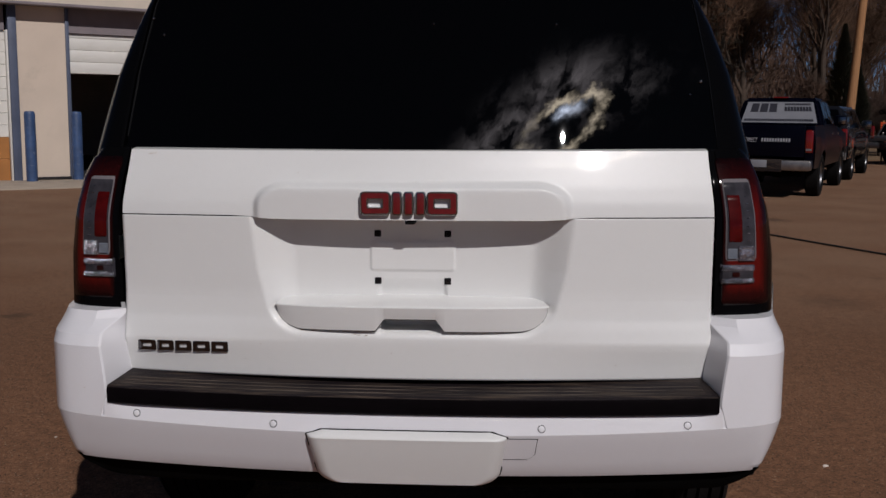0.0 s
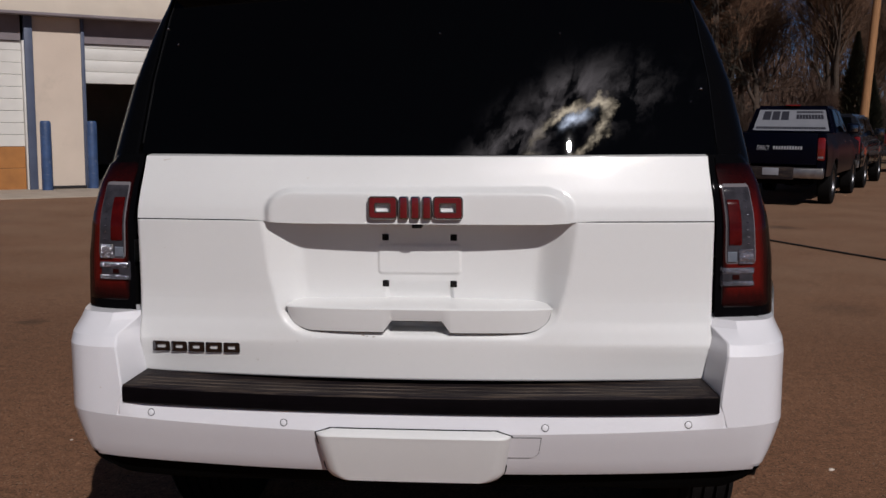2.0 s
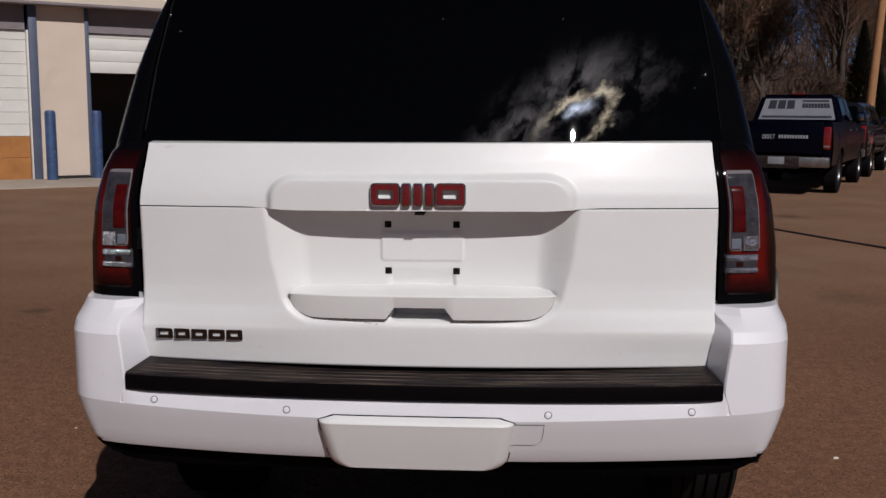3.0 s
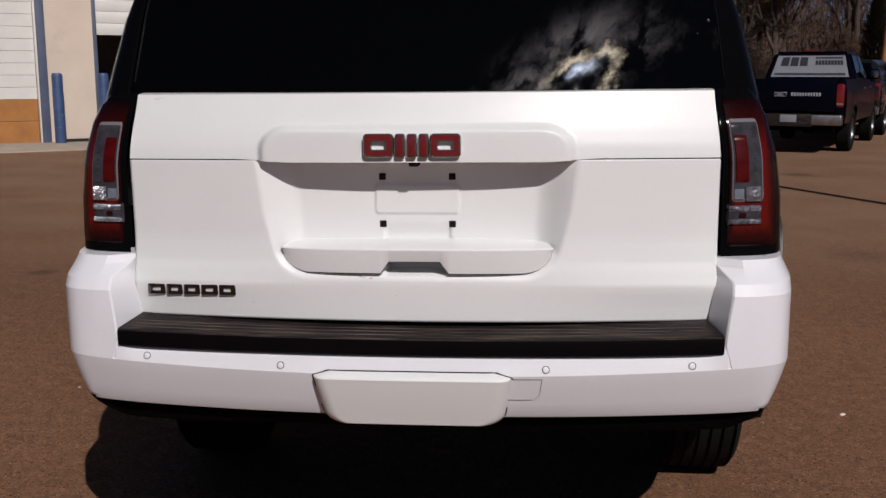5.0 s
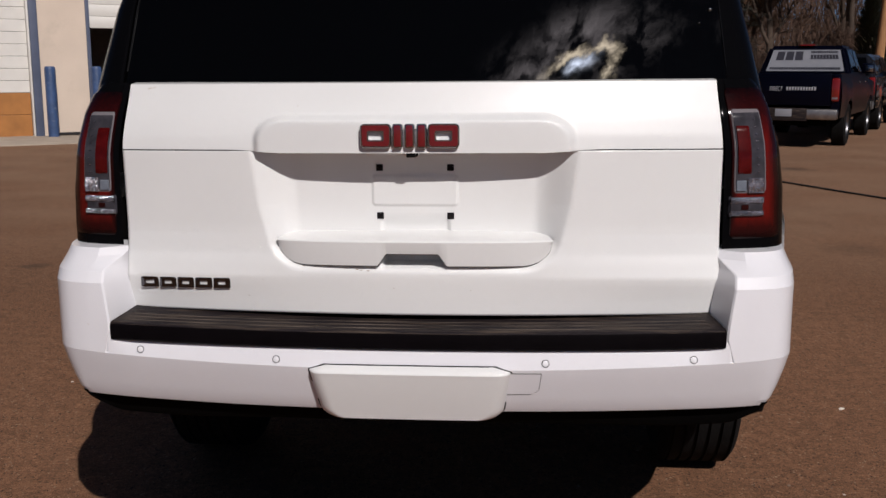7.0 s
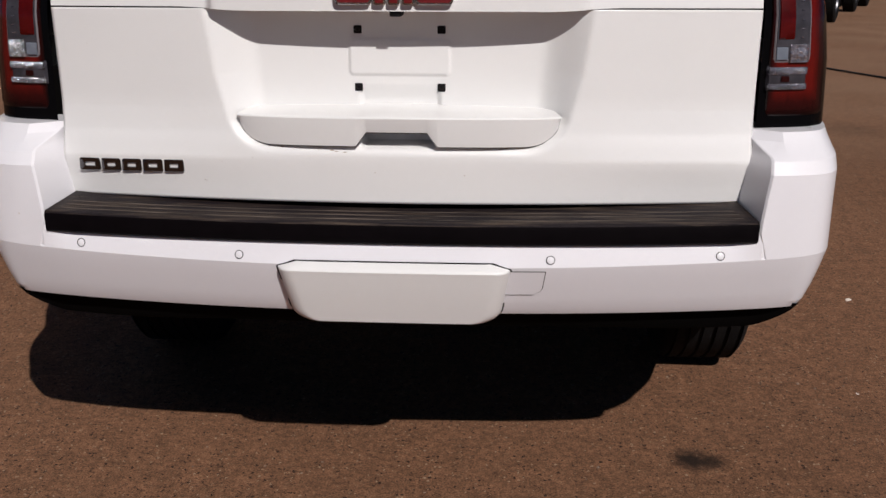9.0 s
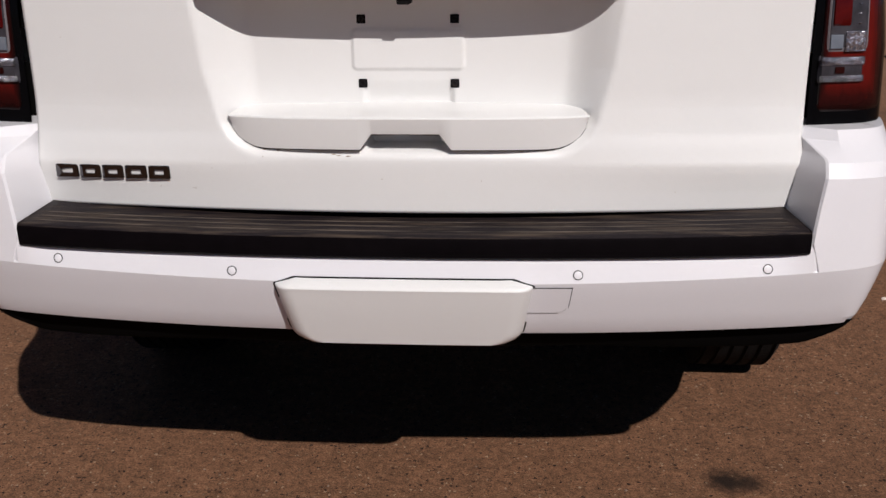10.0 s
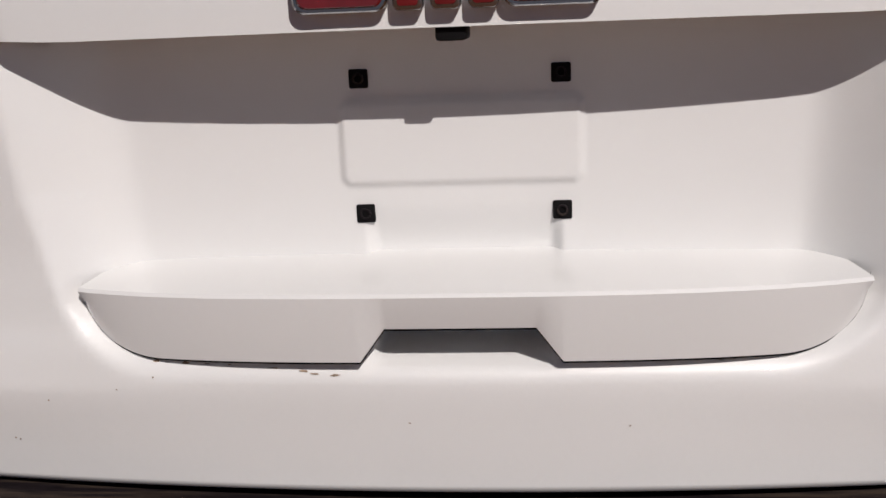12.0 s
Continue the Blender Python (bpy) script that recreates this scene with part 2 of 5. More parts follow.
def asphalt():
    """Brown worn asphalt: pale and dark chips in a dull binder, tar specks, broad stains."""
    m = bpy.data.materials.new("asphalt")
    m.use_nodes = True
    nt = m.node_tree
    p = nt.nodes["Principled BSDF"]
    co = nt.nodes.new("ShaderNodeTexCoord")

    def tex(kind, scale, detail=4.0):
        n = nt.nodes.new(kind)
        n.inputs["Scale"].default_value = scale
        if kind == "ShaderNodeTexNoise":
            n.inputs["Detail"].default_value = detail
        nt.links.new(co.outputs["Object"], n.inputs["Vector"])
        return n

    def ramp(sock, *stops):
        r = nt.nodes.new("ShaderNodeValToRGB")
        while len(r.color_ramp.elements) < len(stops):
            r.color_ramp.elements.new(0.5)
        for e, (at, c) in zip(r.color_ramp.elements, stops):
            e.position, e.color = at, (*c, 1)
        nt.links.new(sock, r.inputs[0])
        return r.outputs[0]

    def mix(kind, fac, a, b):
        x = nt.nodes.new("ShaderNodeMixRGB")
        x.blend_type = kind
        for i, v in enumerate((fac, a, b)):
            if isinstance(v, (int, float)):
                x.inputs[i].default_value = v
            elif isinstance(v, tuple):
                x.inputs[i].default_value = (*v, 1)
            else:
                nt.links.new(v, x.inputs[i])
        return x.outputs[0]

    broad = ramp(tex("ShaderNodeTexNoise", 0.35, 6).outputs["Fac"], (0.3, (0.157, 0.078, 0.042)), (0.7, (0.210, 0.106, 0.058)))
    grain = ramp(tex("ShaderNodeTexNoise", 190.0, 5).outputs["Fac"], (0.3, (0.46, 0.44, 0.42)), (0.7, (1.53, 1.54, 1.57)))
    c = mix("MULTIPLY", 1.0, broad, grain)
    mid = ramp(tex("ShaderNodeTexNoise", 14.0, 5).outputs["Fac"], (0.3, (0.82, 0.82, 0.82)), (0.7, (1.17, 1.17, 1.17)))
    c = mix("MULTIPLY", 1.0, c, mid)
    small = ramp(tex("ShaderNodeTexNoise", 52.0, 4).outputs["Fac"], (0.3, (0.68, 0.68, 0.68)), (0.7, (1.30, 1.30, 1.30)))
    c = mix("MULTIPLY", 1.0, c, small)

    warp = nt.nodes.new("ShaderNodeVectorMath")
    warp.operation, warp.inputs[1].default_value, warp.inputs[2].default_value = "MULTIPLY_ADD", (0.016, 0.016, 0.0), (-0.008, -0.008, 0)
    nt.links.new(tex("ShaderNodeTexNoise", 120.0, 3).outputs["Color"], warp.inputs[0])
    add = nt.nodes.new("ShaderNodeVectorMath")
    nt.links.new(co.outputs["Object"], add.inputs[0])
    nt.links.new(warp.outputs[0], add.inputs[1])
    bent = add.outputs[0]

    def specks(scale, share, size, colour, deep):
        """Single stones: a share of the cells, each a small uneven dot."""
        v = tex("ShaderNodeTexVoronoi", scale)
        nt.links.new(bent, v.inputs["Vector"])
        v.voronoi_dimensions = "2D"
        v.inputs["Randomness"].default_value = 1.0
        sep = nt.nodes.new("ShaderNodeSeparateColor")
        nt.links.new(v.outputs["Color"], sep.inputs[0])
        pick = nt.nodes.new("ShaderNodeMath")
        pick.operation, pick.inputs[1].default_value = "LESS_THAN", share
        nt.links.new(sep.outputs[0], pick.inputs[0])
        wide = nt.nodes.new("ShaderNodeMath")
        wide.operation, wide.inputs[1].default_value = "MULTIPLY", size
        nt.links.new(sep.outputs[1], wide.inputs[0])
        dot = nt.nodes.new("ShaderNodeMath")
        dot.operation = "LESS_THAN"
        nt.links.new(v.outputs["Distance"], dot.inputs[0])
        nt.links.new(wide.outputs[0], dot.inputs[1])
        both = nt.nodes.new("ShaderNodeMath")
        both.operation = "MULTIPLY"
        nt.links.new(pick.outputs[0], both.inputs[0])
        nt.links.new(dot.outputs[0], both.inputs[1])
        amount = nt.nodes.new("ShaderNodeMath")
        amount.operation, amount.inputs[1].default_value = "MULTIPLY", deep
        nt.links.new(both.outputs[0], amount.inputs[0])
        return mix("MIX", amount.outputs[0], c, colour)

    c = specks(74.0, 0.17, 0.36, (0.016, 0.009, 0.007), 0.9)
    c = specks(110.0, 0.20, 0.42, (0.045, 0.024, 0.016), 0.7)
    c = specks(78.0, 0.10, 0.30, (0.36, 0.25, 0.165), 0.85)
    c = specks(140.0, 0.20, 0.42, (0.27, 0.17, 0.10), 0.5)
    spots = ramp(tex("ShaderNodeTexNoise", 1.7, 3).outputs["Fac"], (0.66, (0, 0, 0)), (0.74, (0.45, 0.45, 0.45)))
    c = mix("MIX", spots, c, (0.05, 0.032, 0.022))
    for sx, sy, sr, deep in ((0.775, 0.520, 0.073, 0.95), (0.832, 0.508, 0.049, 0.8), (-3.376, 4.622, 0.137, 0.6), (4.147, 12.615, 0.343, 0.7),
                             (-2.923, 6.994, 0.294, 0.35), (2.969, 5.957, 0.343, 0.3)):
        d = nt.nodes.new("ShaderNodeVectorMath")
        d.operation, d.inputs[1].default_value = "DISTANCE", (sx, sy, 0)
        nt.links.new(co.outputs["Object"], d.inputs[0])
        wob = nt.nodes.new("ShaderNodeMath")
        wob.operation, wob.inputs[1].default_value = "MULTIPLY_ADD", sr * 1.1
        nt.links.new(tex("ShaderNodeTexNoise", 2.6 / sr, 6).outputs["Fac"], wob.inputs[0])
        nt.links.new(d.outputs["Value"], wob.inputs[2])
        mr = nt.nodes.new("ShaderNodeMapRange")
        mr.interpolation_type = "SMOOTHSTEP"
        mr.inputs["From Min"].default_value, mr.inputs["From Max"].default_value = sr * 1.75, sr * 0.75
        mr.inputs["To Max"].default_value = deep
        nt.links.new(wob.outputs[0], mr.inputs["Value"])
        c = mix("MIX", mr.outputs[0], c, (0.016, 0.010, 0.007))
    # patchy paling with distance: the ground's lighter grazing look put into the colour
    sep = nt.nodes.new("ShaderNodeSeparateXYZ")
    nt.links.new(co.outputs["Object"], sep.inputs[0])
    far = nt.nodes.new("ShaderNodeMapRange")
    far.interpolation_type = "SMOOTHSTEP"
    far.inputs["From Min"].default_value, far.inputs["From Max"].default_value = 2.0, 9.0
    nt.links.new(sep.outputs[1], far.inputs["Value"])
    patch = nt.nodes.new("ShaderNodeMath")
    patch.operation = "MULTIPLY"
    nt.links.new(far.outputs[0], patch.inputs[0])
    nt.links.new(ramp(tex("ShaderNodeTexNoise", 0.9, 6).outputs["Fac"], (0.3, (0.12, 0.12, 0.12)), (0.75, (0.62, 0.62, 0.62))), patch.inputs[1])
    c = mix("MIX", patch.outputs[0], c, (0.27, 0.175, 0.115))
    nt.links.new(c, p.inputs["Base Color"])
    p.inputs["Roughness"].default_value = 0.92
    p.inputs["Specular IOR Level"].default_value = 0.2
    b = nt.nodes.new("ShaderNodeBump")
    b.inputs["Strength"].default_value, b.inputs["Distance"].default_value = 0.6, 0.004
    nt.links.new(tex("ShaderNodeTexNoise", 260.0, 5).outputs["Fac"], b.inputs["Height"])
    nt.links.new(b.outputs[0], p.inputs["Normal"])
    return m


asphalt_mat = asphalt()


# ---- mesh tools ----
def finish(name, bm, mat, parent=None, label="", smooth=40.0):
    me = bpy.data.meshes.new(name)
    bm.normal_update()
    bm.to_mesh(me)
    bm.free()
    me.materials.append(mat)
    if smooth:
        me.shade_smooth()
        me.set_sharp_from_angle(angle=radians(smooth))
    ob = new(name, me)
    if parent:
        ob.parent = parent
    if label:
        tagged(ob, label)
    return ob


part = finish


def empty(name, at=(0, 0, 0), rz=0.0, lean=0.0):
    e = new(name)
    e.matrix_world = pose(*at, 0, lean, rz)
    return e


def grid(rows, closed_u=False, closed_v=False):
    """A quad sheet from rows of points; the outside is on the left of u going right, v going up."""
    bm = bmesh.new()
    vs = [[bm.verts.new(q) for q in r] for r in rows]
    nr, nc = len(vs), len(vs[0])
    for i in range(nr if closed_v else nr - 1):
        for j in range(nc if closed_u else nc - 1):
            a, b, c, d = vs[i][j], vs[i][(j + 1) % nc], vs[(i + 1) % nr][(j + 1) % nc], vs[(i + 1) % nr][j]
            if len({a, b, c, d}) == 4:
                bm.faces.new((a, b, c, d))
    return bm


def box_into(bm, lo, hi, bevel=0.0, m=None):
    x0, y0, z0 = lo
    x1, y1, z1 = hi
    t = bmesh.new()
    bmesh.ops.create_cube(t, size=1.0)
    for v in t.verts:
        v.co = Vector(((x0 + x1) / 2 + v.co.x * (x1 - x0), (y0 + y1) / 2 + v.co.y * (y1 - y0), (z0 + z1) / 2 + v.co.z * (z1 - z0)))
    if bevel:
        bmesh.ops.bevel(t, geom=list(t.edges), offset=bevel, segments=2, affect="EDGES", profile=0.5)
    if m:
        t.transform(m)
    me = bpy.data.meshes.new("tmp")
    t.to_mesh(me)
    t.free()
    bm.from_mesh(me)
    bpy.data.meshes.remove(me)
    return bm


def box(lo, hi, bevel=0.0, m=None):
    return box_into(bmesh.new(), lo, hi, bevel, m)


def prism(outline, depth, bevel=0.0):
    """An outline in x and z, anticlockwise seen from -y, made depth thick towards +y."""
    bm = bmesh.new()
    f = bm.faces.new([bm.verts.new((x, 0, z)) for x, z in outline])
    got = bmesh.ops.extrude_face_region(bm, geom=[f])
    for v in got["geom"]:
        if isinstance(v, bmesh.types.BMVert):
            v.co.y += depth
    bmesh.ops.recalc_face_normals(bm, faces=bm.faces)
    if bevel:
        front = [e for e in bm.edges if all(abs(v.co.y) < 1e-6 for v in e.verts)]
        bmesh.ops.bevel(bm, geom=front, offset=bevel, segments=2, affect="EDGES", profile=0.5)
    return bm


def lathe(profile, n=48, axis="x"):
    """A profile of (along, radius) turned about an axis."""
    rows = []
    for a, r in profile:
        ring = []
        for k in range(n):
            t = 2 * math.pi * k / n
            c, s = r * math.cos(t), r * math.sin(t)
            ring.append({"x": (a, c, s), "y": (s, a, c), "z": (c, s, a)}[axis])
        rows.append(ring)
    bm = grid(rows, closed_u=True)
    bmesh.ops.recalc_face_normals(bm, faces=bm.faces)
    return bm


def modify(ob, kind, **values):
    md = ob.modifiers.new(kind.lower(), kind)
    for k, v in values.items():
        if k == "thickness":
            md.thickness = v
        elif k == "offset":
            md.offset = v
        elif k == "levels":
            md.levels = md.render_levels = v
        elif k == "width":
            md.width = v
        elif k == "segments":
            md.segments = v
    return ob


def ramp01(a, b, v):
    t = np.clip((v - a) / (b - a), 0.0, 1.0)
    return t * t * (3 - 2 * t)


# ---- ground ----
def ground_sheet():
    xs = np.concatenate([[-900, -300, -100, -40], np.arange(-20, 20.1, 4), [40, 100, 300, 900]])
    ys = np.concatenate([[-600, -200, -60], np.arange(-20, 40.1, 4), [60, 120, 300, 1200]])
    g = part("ground", grid([[(x, y, 0.0) for x in xs] for y in ys]), asphalt_mat)
    return tagged(g, "brown worn asphalt yard with chips and tar specks", "ground", kind="structure")


ground_sheet()


# ---- the white suv ----
LIFT = -0.0167
LEAN = -0.6                         # the car leans a little on the uneven yard


def lay(x):
    """The gate widens a little towards its sides."""
    return x * (1 + 0.063 * abs(x)) if abs(x) < 0.738 else x + math.copysign(0.0343 - 0.036 * float(ramp01(0.74, 0.94, abs(x))), x)


def bend(x):
    """The car's rear face bows forward towards its sides."""
    return 0.105 * min(x * x, 0.55)


def laid(bm):
    for v in bm.verts:
        v.co = seat(*v.co)
    return bm


def seat(x, y, z):
    b = bend(x)
    x2 = x + (lay(x) - x) * (1 - 0.40 * float(ramp01(1.25, 1.44, z)))
    return Vector((x2, y + b, z + LIFT - (1.46 - z) * b * 0.42))


def bumper_laid(bm):
    for v in bm.verts:
        x, y, z = v.co
        v.co = Vector((-0.005 + x * (1.012 - 0.012 * float(ramp01(0.80, 0.93, abs(x)))), y + 0.105 * min(x * x, 0.55) * float(ramp01(0.925, 1.02, z)), z + LIFT - 0.004))
    return bm


RIDE = 0.020                        # height of the sprung body over its drawn stand
car = tagged(empty("suv", (0, 0, RIDE), lean=LEAN), "clean white full-size suv parked on the asphalt, seen from behind", "car")

GATE_Z = [0.862, 0.90, 0.95, 0.985, 1.02, 1.08, 1.16, 1.264]
GATE_Y = [0.024, 0.021, 0.018, 0.018, 0.021, 0.024, 0.023, 0.020]
FOLD_Z = [0.862, 0.90, 0.935, 0.953, 0.975, 1.01, 1.06]
FOLD_Y = [-0.001, -0.006, -0.013, -0.015, -0.010, -0.003, 0.0]
UP_Z = [1.268, 1.30, 1.34, 1.38, 1.41, 1.43, 1.442]
UP_Y = [0.020, 0.0240, 0.0356, 0.0504, 0.0621, 0.0702, 0.0752]
HALF = 0.724


def bow(x):
    return 0.034 * (x / 0.72) ** 2


def soft_interp(z, zs, ys):
    return sum(np.interp(z + d, zs, ys) for d in (-0.008, -0.004, 0, 0.004, 0.008)) / 5


def lower_gate(x, z):
    ax = abs(x)
    y = soft_interp(z, GATE_Z, GATE_Y) + bow(x)
    y += float(np.interp(z, FOLD_Z, FOLD_Y)) * (0.12 + 0.88 * float(ramp01(0.12, 0.70, ax)))
    wo = np.interp(z, [0.965, 0.985, 1.005, 1.03, 1.06, 1.13, 1.27], [0.300, 0.322, 0.341, 0.354, 0.362, 0.380, 0.398])
    wi = np.interp(z, [0.965, 1.03, 1.27], [0.255, 0.288, 0.297])
    u = min(1.0, max(0.0, (wo - ax) / (wo - wi)))
    m = (0.5 * float(ramp01(0, 1, u)) + 0.5 * (1 - (1 - u) ** 2)) * float(ramp01(0.962, 1.04, z))
    back = 0.100 - bend(x)
    # shallow pressed panels round the plate bolts
    d = min((0.108 - ax) / 0.005, (z - 1.121) / 0.005, (1.199 - z) / 0.005)
    c = math.hypot(max(0, ax - 0.093), max(0, max(1.136 - z, z - 1.184)))
    d = min(d, (0.017 - c) / 0.005)
    back -= 0.0040 * float(ramp01(-0.5, 1.0, d))
    back += 0.010 * float(ramp01(-0.3, 1.0, (0.088 - ax) / 0.010)) * float(ramp01(1.104, 1.060, z))
    y = y * (1 - m) + back * m
    # finger hollow under the grip trim
    return y + 0.085 * float(ramp01(0.080, 0.064, ax)) * float(ramp01(0.9755, 0.985, z)) * float(ramp01(1.04, 1.02, z))


def seam_dip(x):
    return 0.007 * (1 - float(ramp01(0.30, 0.46, abs(x))))


def upper_gate(x, z):
    """The upper panel: a leaning belt with a raised brow over the plate recess."""
    ax = abs(x)
    y = soft_interp(z, UP_Z, UP_Y) + bow(x)
    out = (math.hypot(max(0.0, ax - 0.306) / 0.070, max(0.0, z - 1.292) / 0.048) - 1) * 0.048
    brow = 0.008 + 0.6 * bow(x) + 1.4 * (out + math.hypot(out, 0.003)) - 0.001
    k = 0.006                       # rounds the fold
    h = max(0.0, k - abs(y - brow)) / k
    return min(y, brow) - h * h * k * 0.25


def liftgate():
    xs = np.concatenate([np.linspace(-HALF, -0.13, 100)[:-1], np.linspace(-0.13, 0.13, 121), np.linspace(0.13, HALF, 100)[1:]])
    zs = np.concatenate([np.linspace(0.862, 1.03, 32)[:-1], np.linspace(1.03, 1.2645, 100)])
    rows = [[(x, lower_gate(x, z), z - 0.006 * (1 - (x / HALF) ** 2) * max(0.0, 1 - (z - 0.862) / 0.06)) for x in xs] for z in zs]
    gate = part("liftgate", laid(grid(rows)), paint, car, smooth=60)
    modify(gate, "SOLIDIFY", thickness=0.010, offset=-1.0)
    zs = np.concatenate([np.linspace(1.268, 1.322, 12)[:-1], np.linspace(1.322, 1.350, 40)[:-1], np.linspace(1.350, 1.428, 22)])
    lip = [(x, max(upper_gate(x, 1.268) + 0.03, 0.106 if abs(x) < 0.345 else 0.0), 1.2685 - seam_dip(x)) for x in xs]
    rows = [lip] + [[(x, upper_gate(x, z), z - seam_dip(x) * max(0.0, 1 - (z - 1.268) / 0.05)) for x in xs] for z in zs]
    rows.append([(x, upper_gate(x, 1.428) + 0.034, 1.432) for x in xs])
    part("upper_gate_panel", laid(grid(rows)), paint, gate, smooth=50)
    # dark backing in the seams round the gate
    bm = bmesh.new()
    box_into(bm, (-0.74, 0.112, 1.25), (0.74, 0.13, 1.275))
    for s in (-1, 1):
        box_into(bm, (min(s * 0.40, s * 0.742), 0.112, 0.84), (max(s * 0.40, s * 0.742), 0.13, 1.36))
        box_into(bm, (min(s * 0.60, s * 0.722), 0.080, 1.24), (max(s * 0.60, s * 0.722), 0.095, 1.30))
    box_into(bm, (-0.728, 0.07, 0.83), (0.728, 0.11, 0.875))
    part("gate_seal", laid(bm), gap_black, gate, smooth=0)
    # plate bolt holes with square plastic nuts
    for x in (-0.0889, 0.0889):
        for z in (1.2175, 1.0955):
            y = lower_gate(x, z)
            nut = part("plate_nut", laid(box((x - 0.0085, y - 0.0022, z - 0.0085), (x + 0.0085, y + 0.012, z + 0.0085), 0.0015)),
                       gap_black, gate, "black square plastic plate nut")
            ring = [(0.0012, 0.0052), (-0.0035, 0.0052), (-0.0035, 0.0035), (0.003, 0.0030)]
            b = lathe(ring, 12, "y")
            b.transform(Matrix.Translation(seat(x, y - 0.001, z)))
            part("nut_collar", b, pad_black, nut)
    part("rear_camera", laid(box((-0.011, 0.012, 1.250), (0.014, 0.06, 1.2675), 0.003)), gap_black, gate, "small black rear-view camera")
    return gate


gate = liftgate()


def gate_trim():
    """The grip trim along the foot of the plate recess."""
    W = 0.338
    xs = np.unique(np.concatenate([np.linspace(-W, W, 121), [-0.0860, -0.0640, 0.0640, 0.0860]]))

    def foot(x):
        ax = abs(x)
        z = 0.982
        if ax > 0.262:
            t = min(1.0, (ax - 0.262) / (W - 0.262))
            z = 0.982 + 0.062 * (1 - math.sqrt(max(0.0, 1 - t ** 2.2)))
        return max(z, float(np.interp(ax, [0.064, 0.086], [1.012, 0.982]))) if ax < 0.086 else z

    r = [[], [], [], [], [], [], [], []]
    for x in xs:
        zb, f = foot(x), (x / W) ** 2
        y0 = 0.000 + 0.026 * f * f + bow(x) * 0.5
        top = 1.046
        mid = max(zb + 0.002, zb + (top - zb) * 0.5)
        r[0].append((x, y0 + 0.05, zb + 0.004))
        r[1].append((x, y0 + 0.013, zb))
        r[2].append((x, y0 + 0.0095, zb + 0.0015))
        r[3].append((x, y0 + 0.004, mid))
        r[4].append((x, y0 + 0.0005, top - 0.003))
        r[5].append((x, y0 + 0.003, top))
        r[6].append((x * 0.97, y0 + 0.03, top + 0.006))
        r[7].append((x * 0.885, 0.126, 1.060))
    part("grip_trim", laid(grid(r)), paint, gate, smooth=35)
    part("grip_hollow", laid(box((-0.088, 0.095, 0.980), (0.088, 0.11, 1.03))), paint, gate, smooth=0)
    # thin dark shut line under the trim
    under = [[(x * 1.0005, 0.012 + 0.026 * (x / W) ** 4 + bow(x) * 0.5, foot(x) - 0.0010) for x in xs],
             [(x * 1.0005, 0.012 + 0.026 * (x / W) ** 4 + bow(x) * 0.5, foot(x) + 0.004) for x in xs]]
    part("trim_shadow_gap", laid(grid(under)), gap_black, gate, smooth=0)


gate_trim()


def paint_wear():
    """Small brown chips and dirt along the foot of the grip trim, and a smudge at the gate's top corner."""
    r = random.Random(8)
    spots = [(-0.272, 0.979), (-0.262, 0.978), (-0.245, 0.9775), (-0.225, 0.977), (-0.205, 0.9765), (-0.165, 0.974), (-0.138, 0.972), (-0.128, 0.970),
             (-0.110, 0.969), (0.228, 0.979), (0.245, 0.9795), (0.262, 0.980), (0.272, 0.981), (0.284, 0.984), (0.216, 0.978)]
    spots += [(r.uniform(-0.5, 0.5), r.uniform(0.88, 0.97)) for _ in range(9)]
    for k, (x, z) in enumerate(spots):
        w = r.uniform(0.002, 0.0055) if k < 15 else 0.0009
        h = w * r.uniform(0.10, 0.28) if k < 15 else 0.0009
        bm = bmesh.new()
        ring = []
        for q in range(7):
            t = 2 * math.pi * q / 7
            px, pz = x + w * math.cos(t) * r.uniform(0.6, 1.2), z + h * math.sin(t) * r.uniform(0.5, 1.4)
            ring.append(bm.verts.new((px, lower_gate(px, pz) - 0.0008, pz)))
        bm.faces.new(ring)
        part("paint_chip", laid(bm), chip_brown, gate, smooth=0)
    for x, z, w, h in ((-0.668, 1.4182, 0.009, 0.0016), (-0.656, 1.4195, 0.005, 0.0012)):
        bm = bmesh.new()
        ring = []
        for q in range(9):
            t = 2 * math.pi * q / 9
            px, pz = x + w * math.cos(t) * r.uniform(0.5, 1.2), z + h * math.sin(t) * r.uniform(0.5, 1.3) + 0.15 * w * math.cos(t)
            ring.append(bm.verts.new((px, upper_gate(px, pz) - 0.0012, pz)))
        bm.faces.new(ring)
        part("smudge", laid(bm), smudge_tan, gate, smooth=0)


paint_wear()


def rounded(x0, z0, x1, z1, r, n=5):
    pts = []
    for cx, cz, a in ((x1 - r, z0 + r, -90), (x1 - r, z1 - r, 0), (x0 + r, z1 - r, 90), (x0 + r, z0 + r, 180)):
        for k in range(n + 1):
            t = radians(a + 90 * k / n)
            pts.append((cx + r * math.cos(t), cz + r * math.sin(t)))
    return pts


def frame_prism(outer, inner, depth):
    """A flat frame between two outlines with the same number of points."""
    rows = [[(x, depth, z) for x, z in outer], [(x, 0.0015, z) for x, z in outer],
            [(x + (0.0012 if x < cx else -0.0012), 0.0, z + (0.0012 if z < cz else -0.0012)) for (x, z) in outer
             for cx, cz in [(sum(q[0] for q in outer) / len(outer), sum(q[1] for q in outer) / len(outer))]],
            [(x, 0.0, z) for x, z in inner], [(x, depth, z) for x, z in inner]]
    bm = grid(rows, closed_u=True)
    bmesh.ops.recalc_face_normals(bm, faces=bm.faces)
    return bm


